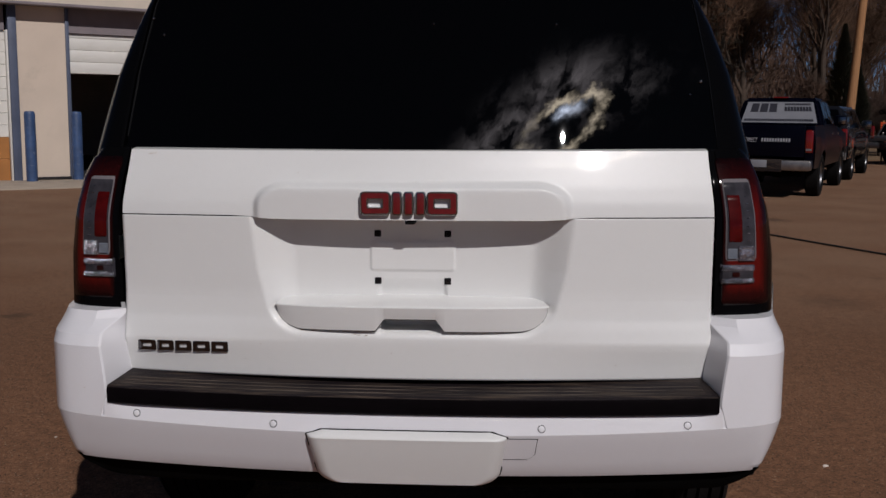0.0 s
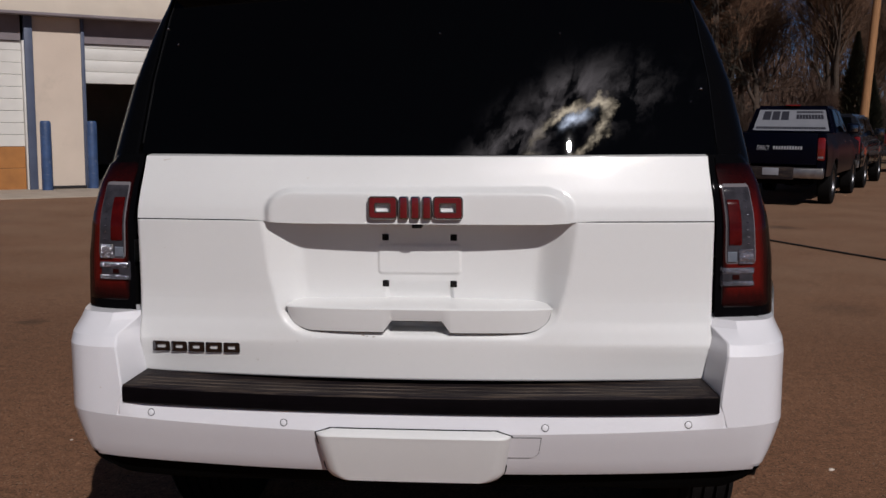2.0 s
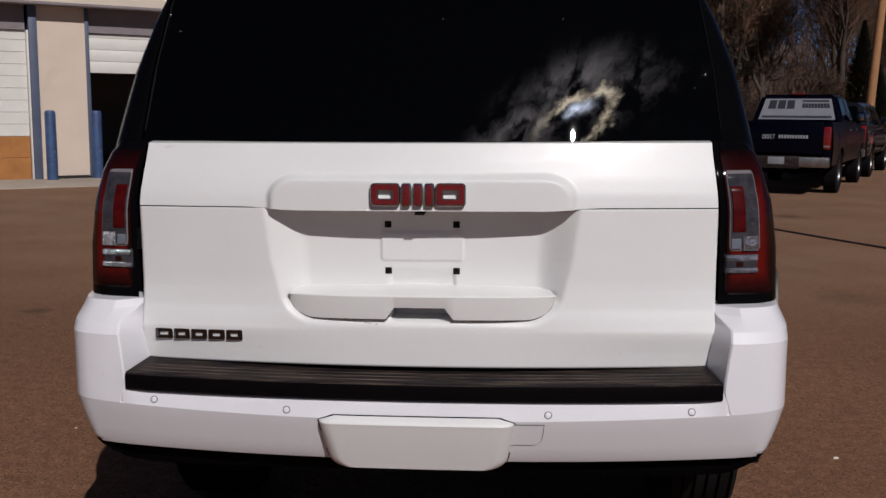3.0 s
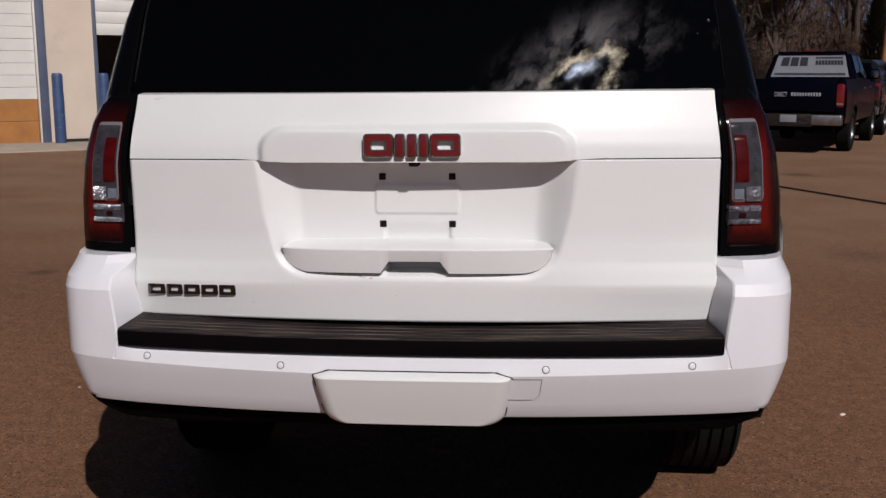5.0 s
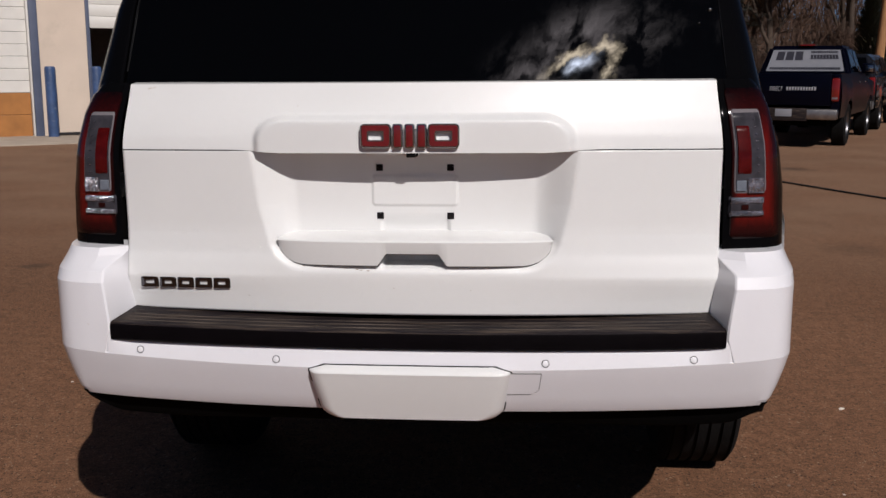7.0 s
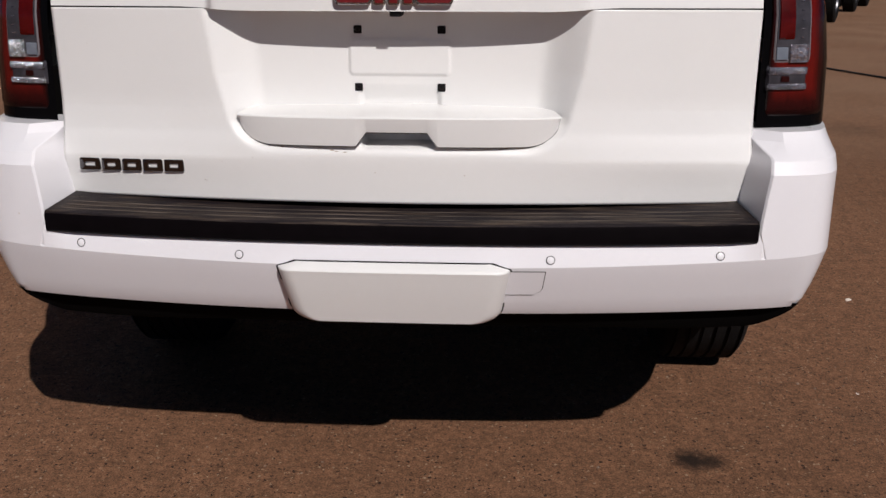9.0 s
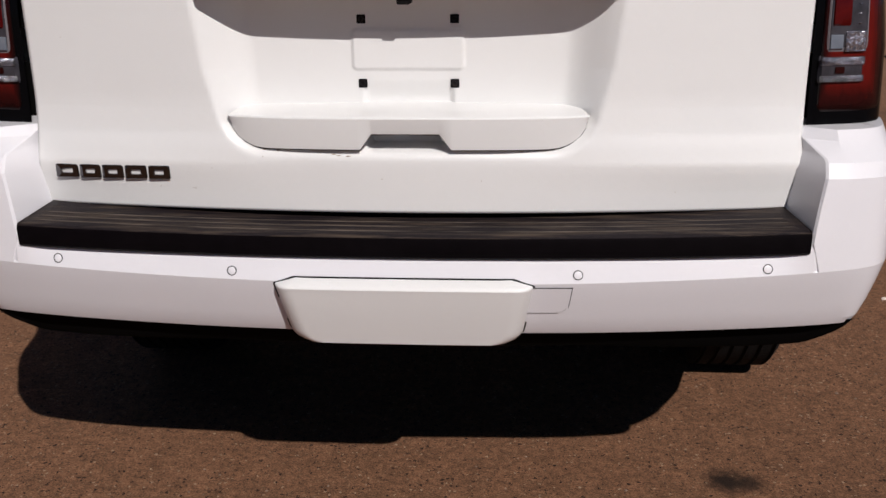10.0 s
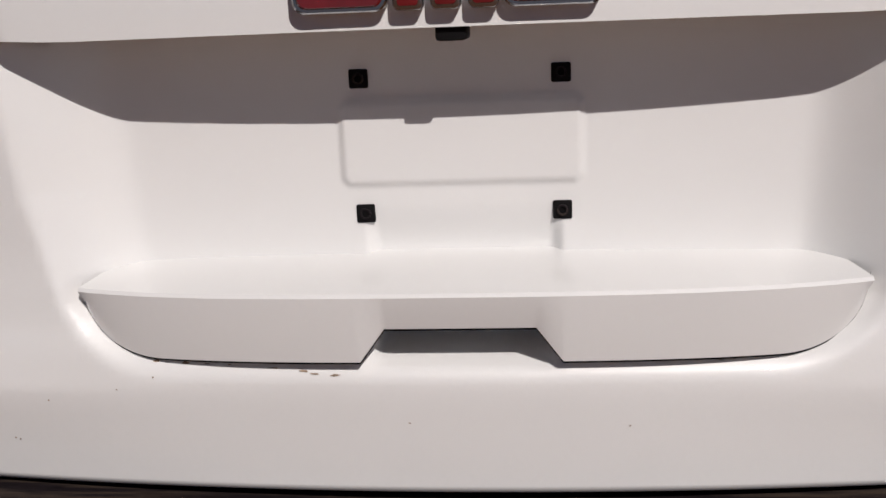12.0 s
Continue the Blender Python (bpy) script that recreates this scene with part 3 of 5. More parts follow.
def emblem():
    """The maker's mark as plain red blocks in chrome rims."""
    e = empty("emblem", (0, 0, 0))
    e.parent = car
    tagged(e, "plain red enamel blocks in chrome rims, the maker's mark")
    y = upper_gate(0, 1.30) - 0.014
    z0, z1 = 1.2745, 1.3320
    blocks = [(-0.1190, -0.0450, True), (0.0435, 0.1185, True)] + [(x, x + 0.0235, False) for x in (-0.0410, -0.0120, 0.0170)]
    for x0, x1, hole in blocks:
        if hole:
            base = frame_prism(rounded(x0, z0, x1, z1, 0.010), rounded(x0 + 0.0195, z0 + 0.019, x1 - 0.0195, z1 - 0.019, 0.004), 0.016)
            face = frame_prism(rounded(x0 + 0.0035, z0 + 0.0035, x1 - 0.0035, z1 - 0.0035, 0.008),
                               rounded(x0 + 0.0165, z0 + 0.016, x1 - 0.0165, z1 - 0.016, 0.004), 0.003)
        else:
            base = prism(rounded(x0, z0, x1, z1, 0.005), 0.016, 0.002)
            face = prism(rounded(x0 + 0.0035, z0 + 0.0035, x1 - 0.0035, z1 - 0.0035, 0.003), 0.003, 0.001)
        base.transform(Matrix.Translation((0, y, 0)))
        part("chrome_rim", laid(base), chrome, e, "chrome rim")
        face.transform(Matrix.Translation((0, y - 0.0016, 0)))
        part("enamel_block", laid(face), emblem_red, e, "deep red enamel")
    # standing-off pad between the mark and the panel
    part("emblem_backing", laid(box((-0.112, y + 0.012, z0 + 0.004), (0.112, y + 0.03, z1 - 0.004))), paint, e)


emblem()


def model_badge():
    """The model badge as plain dark chrome bars."""
    b = empty("model_badge")
    b.parent = car
    tagged(b, "plain dark chrome bars of the model badge")
    x = -0.690
    for w in (0.048, 0.044, 0.044, 0.045, 0.044):
        y = lower_gate(x + w / 2, 0.932) - 0.0045
        bm = frame_prism(rounded(x + 0.001, 0.9195, x + w - 0.001, 0.9465, 0.003, 2), rounded(x + 0.0125, 0.9285, x + w - 0.0125, 0.9380, 0.0015, 2), 0.01)
        bm.transform(Matrix.Translation((0, y, 0)))
        part("badge_bar", laid(bm), dark_chrome, b)
        x += w + 0.0022


model_badge()

# plan of the bumper at its widest crease, from the middle to the wheel arch
PLAN = [(0.0, -0.045), (0.20, -0.043), (0.40, -0.034), (0.58, -0.019), (0.70, -0.006), (0.785, 0.006), (0.848, 0.018), (0.896, 0.034),
        (0.928, 0.062), (0.949, 0.112), (0.968, 0.22), (0.994, 0.43), (1.006, 0.66)]
BAND_Z = [0.805, 0.772, 0.7415, 0.7385, 0.735, 0.700, 0.660, 0.630, 0.616, 0.610]
BAND_IN = [0.017, 0.009, 0.0008, 0.0, 0.0010, 0.015, 0.032, 0.046, 0.056, 0.072]


def plan_normals(plan):
    out = []
    for i in range(len(plan)):
        a, b = Vector(plan[max(0, i - 1)]), Vector(plan[min(len(plan) - 1, i + 1)])
        t = (b - a).normalized()
        out.append(Vector((-t.y, t.x)))
    out[0] = Vector((0, 1))
    return out


def smooth_plan(plan, n=5):
    """More points along a plan, by a Catmull-Rom curve."""
    P = [Vector(q) for q in plan]
    P = [Vector((-P[1].x, P[1].y))] + P + [2 * P[-1] - P[-2]]
    out = []
    for i in range(1, len(P) - 2):
        a, b, c, d = P[i - 1:i + 3]
        for k in range(n):
            t = k / n
            out.append(0.5 * (2 * b + (c - a) * t + (2 * a - 5 * b + 4 * c - d) * t * t + (3 * b - a - 3 * c + d) * t ** 3))
    out.append(P[-2])
    return [(q.x, q.y) for q in out]


FINE = smooth_plan(PLAN)
FINE_N = plan_normals(FINE)


def rise(x):
    """The bumper's lines climb a little towards the corners."""
    return 0.022 * (min(abs(x), 0.9) / 0.9) ** 2


def band_point(i, z, inward):
    (x, y), n = FINE[i], FINE_N[i]
    if z > 0.7385:
        inward = inward * (1 - float(ramp01(0.70, 0.775, x))) + 0.014 * float(ramp01(0.775, 0.80, x))
    else:
        # the corners stay full further down
        inward -= float(ramp01(0.82, 0.93, x)) * float(np.interp(z, [0.610, 0.616, 0.63, 0.66, 0.70, 0.735], [0.002, 0.004, 0.006, 0.007, 0.004, 0.0]))
    return (x + n.x * inward, y + n.y * inward, z + rise(x) * float(np.interp(z, [0.61, 0.66, 0.74, 0.789, 0.79], [0.35, 0.75, 1, 1, 0.4])))


def bumper_y(x, z):
    """The bumper's face at the height z."""
    x = abs(x)
    y = np.interp(x, [p[0] for p in FINE], [p[1] for p in FINE])
    return float(y + np.interp(z - rise(x), BAND_Z[::-1], BAND_IN[::-1]))


def both_sides(row):
    return [(-x, y, z) for x, y, z in row[:0:-1]] + row


def bumper():
    b = None
    rows = [both_sides([band_point(i, z, inn) for i in range(len(FINE))]) for z, inn in zip(BAND_Z, BAND_IN)]
    rows.append(both_sides([band_point(i, 0.612, 0.18) for i in range(len(FINE))]))
    top = both_sides([band_point(i, 0.806, 0.10) for i in range(len(FINE))])
    bm = grid(rows[::-1] + [top])
    b = part("bumper", bumper_laid(bm), bumper_paint, car, "cool white plastic bumper", smooth=11)
    # raised corners beside the gate
    first = next(i for i, q in enumerate(FINE) if q[0] > 0.785)
    cap_z = [0.7386, 0.770, 0.800, 0.83, 0.885, 0.936, 0.962, 0.968, 0.976, 0.995, 1.014, 1.018]
    cap_in = [0.0, 0.0, 0.0, 0.0, 0.0, -0.001, -0.001, 0.0010, 0.0040, 0.0105, 0.0165, 0.12]
    edge_x = [0.778, 0.770, 0.762, 0.764, 0.770, 0.778, 0.781, 0.780, 0.772, 0.754, 0.741, 0.740]
    edge_y = [0.0052, 0.0042, 0.001, 0.002, 0.005, 0.008, 0.010, 0.013, 0.023, 0.048, 0.070, 0.13]
    for s in (1, -1):
        rows = []
        for z, inn, ex, ey in zip(cap_z, cap_in, edge_x, edge_y):
            z2 = z + rise(ex) * float(ramp01(0.92, 0.74, z))
            row = [(0.731, max(0.16, ey + 0.03), z2), (0.732, max(0.122, ey + 0.02), z2), (0.734, max(0.116, ey + 0.015), z2)]
            row += [(ex - 0.0015, ey + 0.004, z2), (ex + 0.003, ey - 0.0005, z2)]
            for i in range(first + 2, len(FINE)):
                (bx, by), bn = FINE[i], FINE_N[i]
                p = (bx + bn.x * inn, by + bn.y * inn)
                row.append((max(p[0], ex + 0.008), p[1], z + rise(bx) * float(ramp01(0.92, 0.74, z))))
            rows.append([(s * x, y, z) for x, y, z in row])
        bm = grid(rows if s > 0 else [r[::-1] for r in rows])
        part("bumper_corner", bumper_laid(bm), bumper_paint, b, smooth=14)
    # moulded step pad with ribs
    xs = np.linspace(-1, 1, 61)
    prof = [(0.006, 0.7865), (0.001, 0.7915), (0.000, 0.8225), (0.0015, 0.8290), (0.006, 0.8335), (0.012, 0.8352)]
    prof += [(0.13, 0.852), (0.13, 0.80)]

    def pad_row(dy, z, share=1.0):
        half = (0.759 - 0.028 * min(1.0, dy / 0.11)) * share
        return [(u * half, -0.045 + 0.040 * abs(u) ** 2.2 + dy * (1 - 0.1 * abs(u)), z + rise(u * half) * 0.35) for u in xs]

    rows = [pad_row(dy, z) for dy, z in prof]
    pad = part("step_pad", bumper_laid(grid(rows[3:])), pad_black, b, "black ribbed plastic step pad with dusty scuffs", smooth=30)
    part("pad_lip", bumper_laid(grid(rows[:4])), lip_black, pad, "plain black front lip", smooth=30)
    modify(pad, "SOLIDIFY", thickness=0.003, offset=-1.0)
    for y in (0.021, 0.043, 0.063):
        z = 0.8335 + y * 0.142
        rib = [pad_row(y, z - 0.002, 0.968), pad_row(y + 0.0008, z + 0.0012, 0.967), pad_row(y + 0.0026, z + 0.0016, 0.967), pad_row(y + 0.0036, z - 0.002, 0.968)]
        part("pad_rib", bumper_laid(grid(rib)), rib_dust, pad, "dusty raised rib", smooth=30)
    for s in (-1, 1):
        ends = bmesh.new()
        a = [(s * 0.757, -0.004, 0.794), (s * 0.757, -0.004, 0.840), (s * 0.735, 0.085, 0.853), (s * 0.735, 0.085, 0.806)]
        ends.faces.new([ends.verts.new(q) for q in (a if s > 0 else a[::-1])])
        part("pad_end", bumper_laid(ends), pad_black, pad, smooth=0)
    # hitch cover
    us = np.linspace(-1, 1, 81)
    def cover_half(z):
        return float(np.interp(z, [0.598, 0.602, 0.607, 0.616, 0.622, 0.630, 0.735, 0.7375, 0.749], [0.192, 0.204, 0.214, 0.2245, 0.2275, 0.2295, 0.246, 0.244, 0.204]))

    cover = []
    for z in [0.749, 0.7484, 0.747, 0.743, 0.7375, 0.7345, 0.7320, 0.7295, 0.715, 0.70, 0.67, 0.64, 0.630, 0.622, 0.612, 0.606, 0.602, 0.600, 0.598, 0.598]:
        half = cover_half(z)
        row = []
        for u in us:
            x = u * half
            lip = min((half - abs(x)) / 0.033, 1.0)
            tip = min(max(0.749 - z, 0.0) / 0.0165, 1.0)
            tip2 = min(max(z - 0.598, 0.0) / 0.004, 1.0)
            out = 0.022 * math.sqrt(max(0.0, 1 - (1 - lip) ** 2)) * (0.15 + 0.85 * tip ** 0.85) * (0.5 + 0.5 * math.sqrt(tip2)) + 0.06 * max(0.0, 0.73 - z) * lip
            row.append((x, bumper_y(x, max(z, 0.64)) + 0.46 * max(0.0, 0.64 - z) - 0.0035 - out, z))
        cover.append(row)
    cover[-1] = [(x, y + 0.09, z) for x, y, z in cover[-1]]
    h = part("hitch_cover", bumper_laid(grid(cover[::-1])), paint, b, "body-coloured tow hitch cover", smooth=40)
    back = []
    for z in (0.612, 0.62, 0.630, 0.735, 0.7385, 0.744, 0.7505):
        half = cover_half(min(z, 0.749) - (0.001 if z > 0.736 else 0.0)) + 0.0034
        back.append([(u * half, bumper_y(u * half, z) - 0.0012, z) for u in us])
    part("hitch_gap", bumper_laid(grid(back)), gap_black, h, smooth=0)
    # small socket door beside the cover
    for grow, mat, lift, nm in ((0.0016, gap_black, 0.0012, "socket_gap"), (0.0, bumper_paint, 0.0026, "socket_door")):
        rows = []
        for z in np.linspace(0.672 - grow, 0.731 + grow, 9):
            t = (z - 0.672) / 0.059
            right = 0.312 + 0.007 * t - (0.016 * (1 - min(1, t / 0.28)) ** 2) + grow
            left = 0.236 + 0.004 * t
            rows.append([(left + (right - left) * k / 8, bumper_y(left + (right - left) * k / 8, z) - lift, z) for k in range(9)])
        part(nm, bumper_laid(grid(rows)), mat, b, smooth=40)
    # parking sensors
    for x, z in ((-0.685, 0.768), (-0.330, 0.757), (0.330, 0.757), (0.685, 0.764)):
        y = bumper_y(x, z)
        for prof2, mat, nm in (([(0.004, 0.0096), (-0.0012, 0.0096), (-0.0012, 0.0080), (0.004, 0.0080)], gap_black, "sensor_ring"),
                               ([(-0.0018, 0.0), (-0.0018, 0.0060), (-0.0010, 0.0080), (0.004, 0.0080)], bumper_paint, "parking_sensor")):
            bm = lathe(prof2, 20, "y")
            bm.transform(Matrix.Translation((x * 1.010 - 0.005, y, z + LIFT - 0.004)) @ Matrix.Rotation(-0.25, 4, "X") @ Matrix.Rotation(0.08 * (1 if x > 0 else -1), 4, "Z"))
            part(nm, bm, mat, b, smooth=30)
    # black lower valance from the bumper down to the wheel arch
    for s in (1, -1):
        rows = []
        for t, inn in ((0.0, 0.03), (0.4, 0.008), (0.8, 0.0), (0.96, 0.006), (1.0, 0.05)):
            row = []
            for y in [0.10, 0.115, 0.13, 0.145, 0.16, 0.18, 0.20, 0.24, 0.28, 0.34, 0.40, 0.48, 0.56, 0.64, 0.72, 0.79]:
                tuck = float(np.interp(y, [0.10, 0.13, 0.16, 0.20, 0.28, 0.40, 0.60, 0.80], [0.110, 0.092, 0.074, 0.054, 0.028, 0.010, 0.0, 0.0]))
                tuck += 0.008 * float(ramp01(0.50, 0.20, y))
                foot = float(np.interp(y, [0.10, 0.13, 0.16, 0.20, 0.28, 0.40, 0.56, 0.80], [0.612, 0.598, 0.582, 0.564, 0.532, 0.490, 0.420, 0.335]))
                row.append((s * (0.969 - tuck - inn), y, 0.66 + (foot - 0.66) * t))
            rows.append(row)
        part("side_valance", bumper_laid(grid(rows[::-1] if s > 0 else [r[::-1] for r in rows[::-1]])), under_black, b, "black plastic lower valance", smooth=40)
    # black apron under the painted band
    ends = [i for i, q in enumerate(FINE) if q[1] < 0.065]
    rows = []
    for drop, inn in ((1.0, 0.16), (1.0, 0.112), (0.94, 0.106), (0.5, 0.092), (0.0, 0.072)):
        row = []
        for i in ends:
            (x, y), n = FINE[i], FINE_N[i]
            hang = 0.060 + 0.012 * float(ramp01(0.3, 0.7, x)) - 0.050 * float(ramp01(0.80, 0.93, x))
            tight = inn * (1 - 0.45 * float(ramp01(0.80, 0.93, x)))
            row.append((x + n.x * tight, y + n.y * tight, 0.625 + 0.4 * rise(x) - hang * drop))
        rows.append(both_sides(row))
    part("lower_apron", bumper_laid(grid(rows)), under_black, b, "black plastic lower apron", smooth=40)
    part("bumper_lining", bumper_laid(box((-0.82, 0.10, 0.605), (0.82, 0.40, 0.80))), gap_black, b, smooth=0)
    return b


bumper()


# ---- tail lights ----
def tail_point(u, v, lift=0.0):
    """A place on the tail light: u from the gate round the corner, v from the bumper up."""
    z = 1.016 + 0.411 * v
    outer = float(np.interp(z, [1.03, 1.16, 1.28, 1.36, 1.40, 1.43], [0.953, 0.949, 0.933, 0.909, 0.890, 0.864]))
    lean = 0.02 + float(np.interp(z, [1.04, 1.25, 1.35, 1.43], [0.0, 0.005, 0.03, 0.075]))
    px = [0.0, 0.12, 0.35, 0.60, 0.78, 0.90, 0.97, 1.0]
    py = [0.050, 0.050, 0.056, 0.068, 0.088, 0.122, 0.185, 0.36]
    t = u * (len(px) - 1)
    i = min(int(t), len(px) - 2)
    f = t - i

    def cr(a):
        p0, p1, p2, p3 = a[max(0, i - 1)], a[i], a[i + 1], a[min(len(a) - 1, i + 2)]
        return 0.5 * (2 * p1 + (p2 - p0) * f + (2 * p0 - 5 * p1 + 4 * p2 - p3) * f * f + (3 * p1 - p0 - 3 * p2 + p3) * f ** 3)

    q = Vector((0.738 + (outer - 0.738) * cr(px), cr(py) + lean, z))
    if lift:
        e = 0.004
        a, b = tail_point(min(1, u + e), v), tail_point(u, v + e)
        c, d = tail_point(max(0, u - e), v), tail_point(u, v - e)
        n = (a - c).cross(b - d).normalized()
        q = q + n * lift
    return q


def tail_patch(u0, u1, v0, v1, lift, nu=10, nv=14, corner=0.0):
    rows = []
    for j in range(nv + 1):
        tv = j / nv
        v = v0 + (v1 - v0) * tv
        cut = 0.0
        for edge in (v - v0, v1 - v):
            if corner and edge < corner:
                cut = max(cut, corner - math.sqrt(max(0.0, corner ** 2 - (corner - edge) ** 2)))
        a, b = u0 + cut * 0.7, u1 - cut * 0.9
        row = [tail_point(a + (b - a) * i / nu, v, lift if 0 < i < nu and 0 < j < nv else 0.0008) for i in range(nu + 1)]
        rows.append(row)
    return rows


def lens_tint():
    """Red lens colour, near black at its rim and red inside, by the mesh's own rim value."""
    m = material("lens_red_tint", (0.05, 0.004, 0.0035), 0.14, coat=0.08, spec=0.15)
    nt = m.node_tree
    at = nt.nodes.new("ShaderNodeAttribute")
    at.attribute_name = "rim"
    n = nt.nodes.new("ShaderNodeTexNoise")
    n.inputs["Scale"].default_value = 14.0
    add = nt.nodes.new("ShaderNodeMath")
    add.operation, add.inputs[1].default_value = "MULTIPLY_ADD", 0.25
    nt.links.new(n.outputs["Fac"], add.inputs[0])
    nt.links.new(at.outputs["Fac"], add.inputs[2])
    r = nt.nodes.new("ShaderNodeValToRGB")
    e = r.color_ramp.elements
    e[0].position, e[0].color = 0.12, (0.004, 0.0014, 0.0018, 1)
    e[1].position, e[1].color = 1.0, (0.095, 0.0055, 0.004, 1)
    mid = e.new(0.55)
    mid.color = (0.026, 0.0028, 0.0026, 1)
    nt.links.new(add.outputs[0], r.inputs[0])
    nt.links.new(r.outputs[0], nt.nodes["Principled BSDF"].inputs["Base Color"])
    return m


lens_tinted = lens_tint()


def tail_light(s):
    t = empty("tail_light", (-0.005, 0, 0))
    t.parent = car
    tagged(t, "red and clear tail light with black surround")

    def add(nm, rows, mat, label="", parent=None):
        rows = [[(s * q[0], q[1], q[2]) for q in r] for r in rows]
        return part(nm, laid(grid(rows if s > 0 else [r[::-1] for r in rows])), mat, parent or t, label, smooth=40)

    def facets(u0, u1, v0, v1, lift, nu, nv):
        """A band of small reflector facets, ridged both ways."""
        return [[tail_point(u0 + (u1 - u0) * i / nu, v0 + (v1 - v0) * j / nv, lift + 0.0055 * (i % 2) * (1 if 0 < j < nv else 0.3)) for i in range(nu + 1)]
                for j in range(nv + 1)]

    rows = [[tail_point(i / 28, -0.01 + 1.02 * j / 20) for i in range(29)] for j in range(21)]
    rows.append([tail_point(i / 28, 1.02) + Vector((0, 0.06, 0.004)) for i in range(29)])
    add("housing", rows, pillar_black)
    nu, nv = 40, 44
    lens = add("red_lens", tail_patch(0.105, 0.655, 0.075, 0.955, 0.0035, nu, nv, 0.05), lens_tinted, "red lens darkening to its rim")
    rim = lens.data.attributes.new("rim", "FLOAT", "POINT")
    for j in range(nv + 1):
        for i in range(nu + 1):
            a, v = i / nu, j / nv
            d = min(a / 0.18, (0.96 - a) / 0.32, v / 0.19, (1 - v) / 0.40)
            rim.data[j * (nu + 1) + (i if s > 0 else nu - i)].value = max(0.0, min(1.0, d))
    add("lens_rim", tail_patch(0.128, 0.456, 0.330, 0.846, 0.0058, 14, 18, 0.055), lens_rim, "pale lens rim")
    clear = add("clear_lens", tail_patch(0.138, 0.446, 0.339, 0.836, 0.007, 14, 16, 0.05), lens_clear, "smoky clear lens")
    add("brake_bar", tail_patch(0.158, 0.312, 0.442, 0.752, 0.010, 8, 12, 0.02), lens_bright, "bright red brake lamp", clear)
    add("turn_lamp", tail_patch(0.150, 0.262, 0.346, 0.432, 0.009, 8, 6, 0.012), lens_blue, "bluish silver turn lamp", clear)
    add("turn_reflector", facets(0.266, 0.415, 0.346, 0.436, 0.009, 8, 4), lens_silver, "silver turn reflector", clear)
    rev = add("reverse_lamp", tail_patch(0.086, 0.424, 0.205, 0.328, 0.008, 12, 8, 0.012), lens_clear, "clear reversing lamp")
    for v0, v1 in ((0.286, 0.322), (0.211, 0.240)):
        add("reflector_strip", facets(0.096, 0.414, v0, v1, 0.0086, 30, 3), lens_silver, "silver reflector strip", rev)
    add("reverse_bulb", tail_patch(0.200, 0.282, 0.243, 0.284, 0.0105, 8, 6, 0.018), lens_deep, "dark round bulb cap", rev)
    for k in range(8):
        v = 0.465 + 0.043 * k
        add("led_dot", tail_patch(0.335, 0.385, v, v + 0.009, 0.0095, 3, 3), lens_silver, "", clear)
    rows = tail_patch(0.135, 0.142, 0.91, 1.0, 0.004, 2, 6)
    add("lens_seam", rows, chrome)


tail_light(1)
tail_light(-1)


# ---- glasshouse, roof and body ----
GLASS_BOW = 0.121


def rear_y(z):
    return 0.088 + 0.387 * (z - 1.44)


def half_at(z):
    """Half width of the glasshouse at the height z."""
    h = float(np.interp(z, [1.05, 1.25, 1.42, 1.50, 1.62, 1.75, 1.83, 1.87], [0.985, 0.955, 0.905, 0.878, 0.838, 0.780, 0.735, 0.70]))
    return h + float(np.interp(z, [1.30, 1.43, 1.50, 1.62, 1.72, 1.81], [0.002, 0.004, 0.010, 0.016, 0.015, 0.010]))


def glass_half(z):
    return float(np.interp(z, [1.44, 1.62, 1.80, 1.87], [0.757, 0.740, 0.709, 0.689]))


def rear_window():
    zs = [1.432, 1.4323] + list(np.linspace(1.433, 1.884, 17)) + [1.885]
    us = [-1.0, -0.9995] + list(np.linspace(-0.999, 0.999, 41)) + [0.9995, 1.0]
    rows = []
    for z in zs:
        h = glass_half(z)
        rows.append([(u * h, rear_y(z) + GLASS_BOW * (u * h) ** 2, z) for u in us])
    g = part("rear_window", laid(grid(rows)), glass_black, car, "dark tinted rear window reflecting clouds", smooth=40)
    modify(g, "SOLIDIFY", thickness=0.006, offset=-1.0)
    # tiny chrome beads added to give the sun glints on the glass
    for x, z, r in ((-0.712, 1.770, 0.0045), (-0.677, 1.726, 0.0038), (0.046, 1.749, 0.0028), (0.357, 1.747, 0.003), (0.720, 1.600, 0.0055), (0.692, 1.567, 0.003)):
        bm = bmesh.new()
        bmesh.ops.create_icosphere(bm, subdivisions=2, radius=r)
        bm.transform(Matrix.Translation(seat(x, rear_y(z) + GLASS_BOW * x * x - 0.002, z)))
        part("glint_bead", bm, chrome, g, "small chrome bead added as a sun glint")
    wiper = box((-0.02, rear_y(1.86) - 0.02, 1.858), (0.02, rear_y(1.86) + 0.01, 1.872), 0.004)
    part("wiper_pivot", laid(wiper), gap_black, g)
    return g


rear_window()


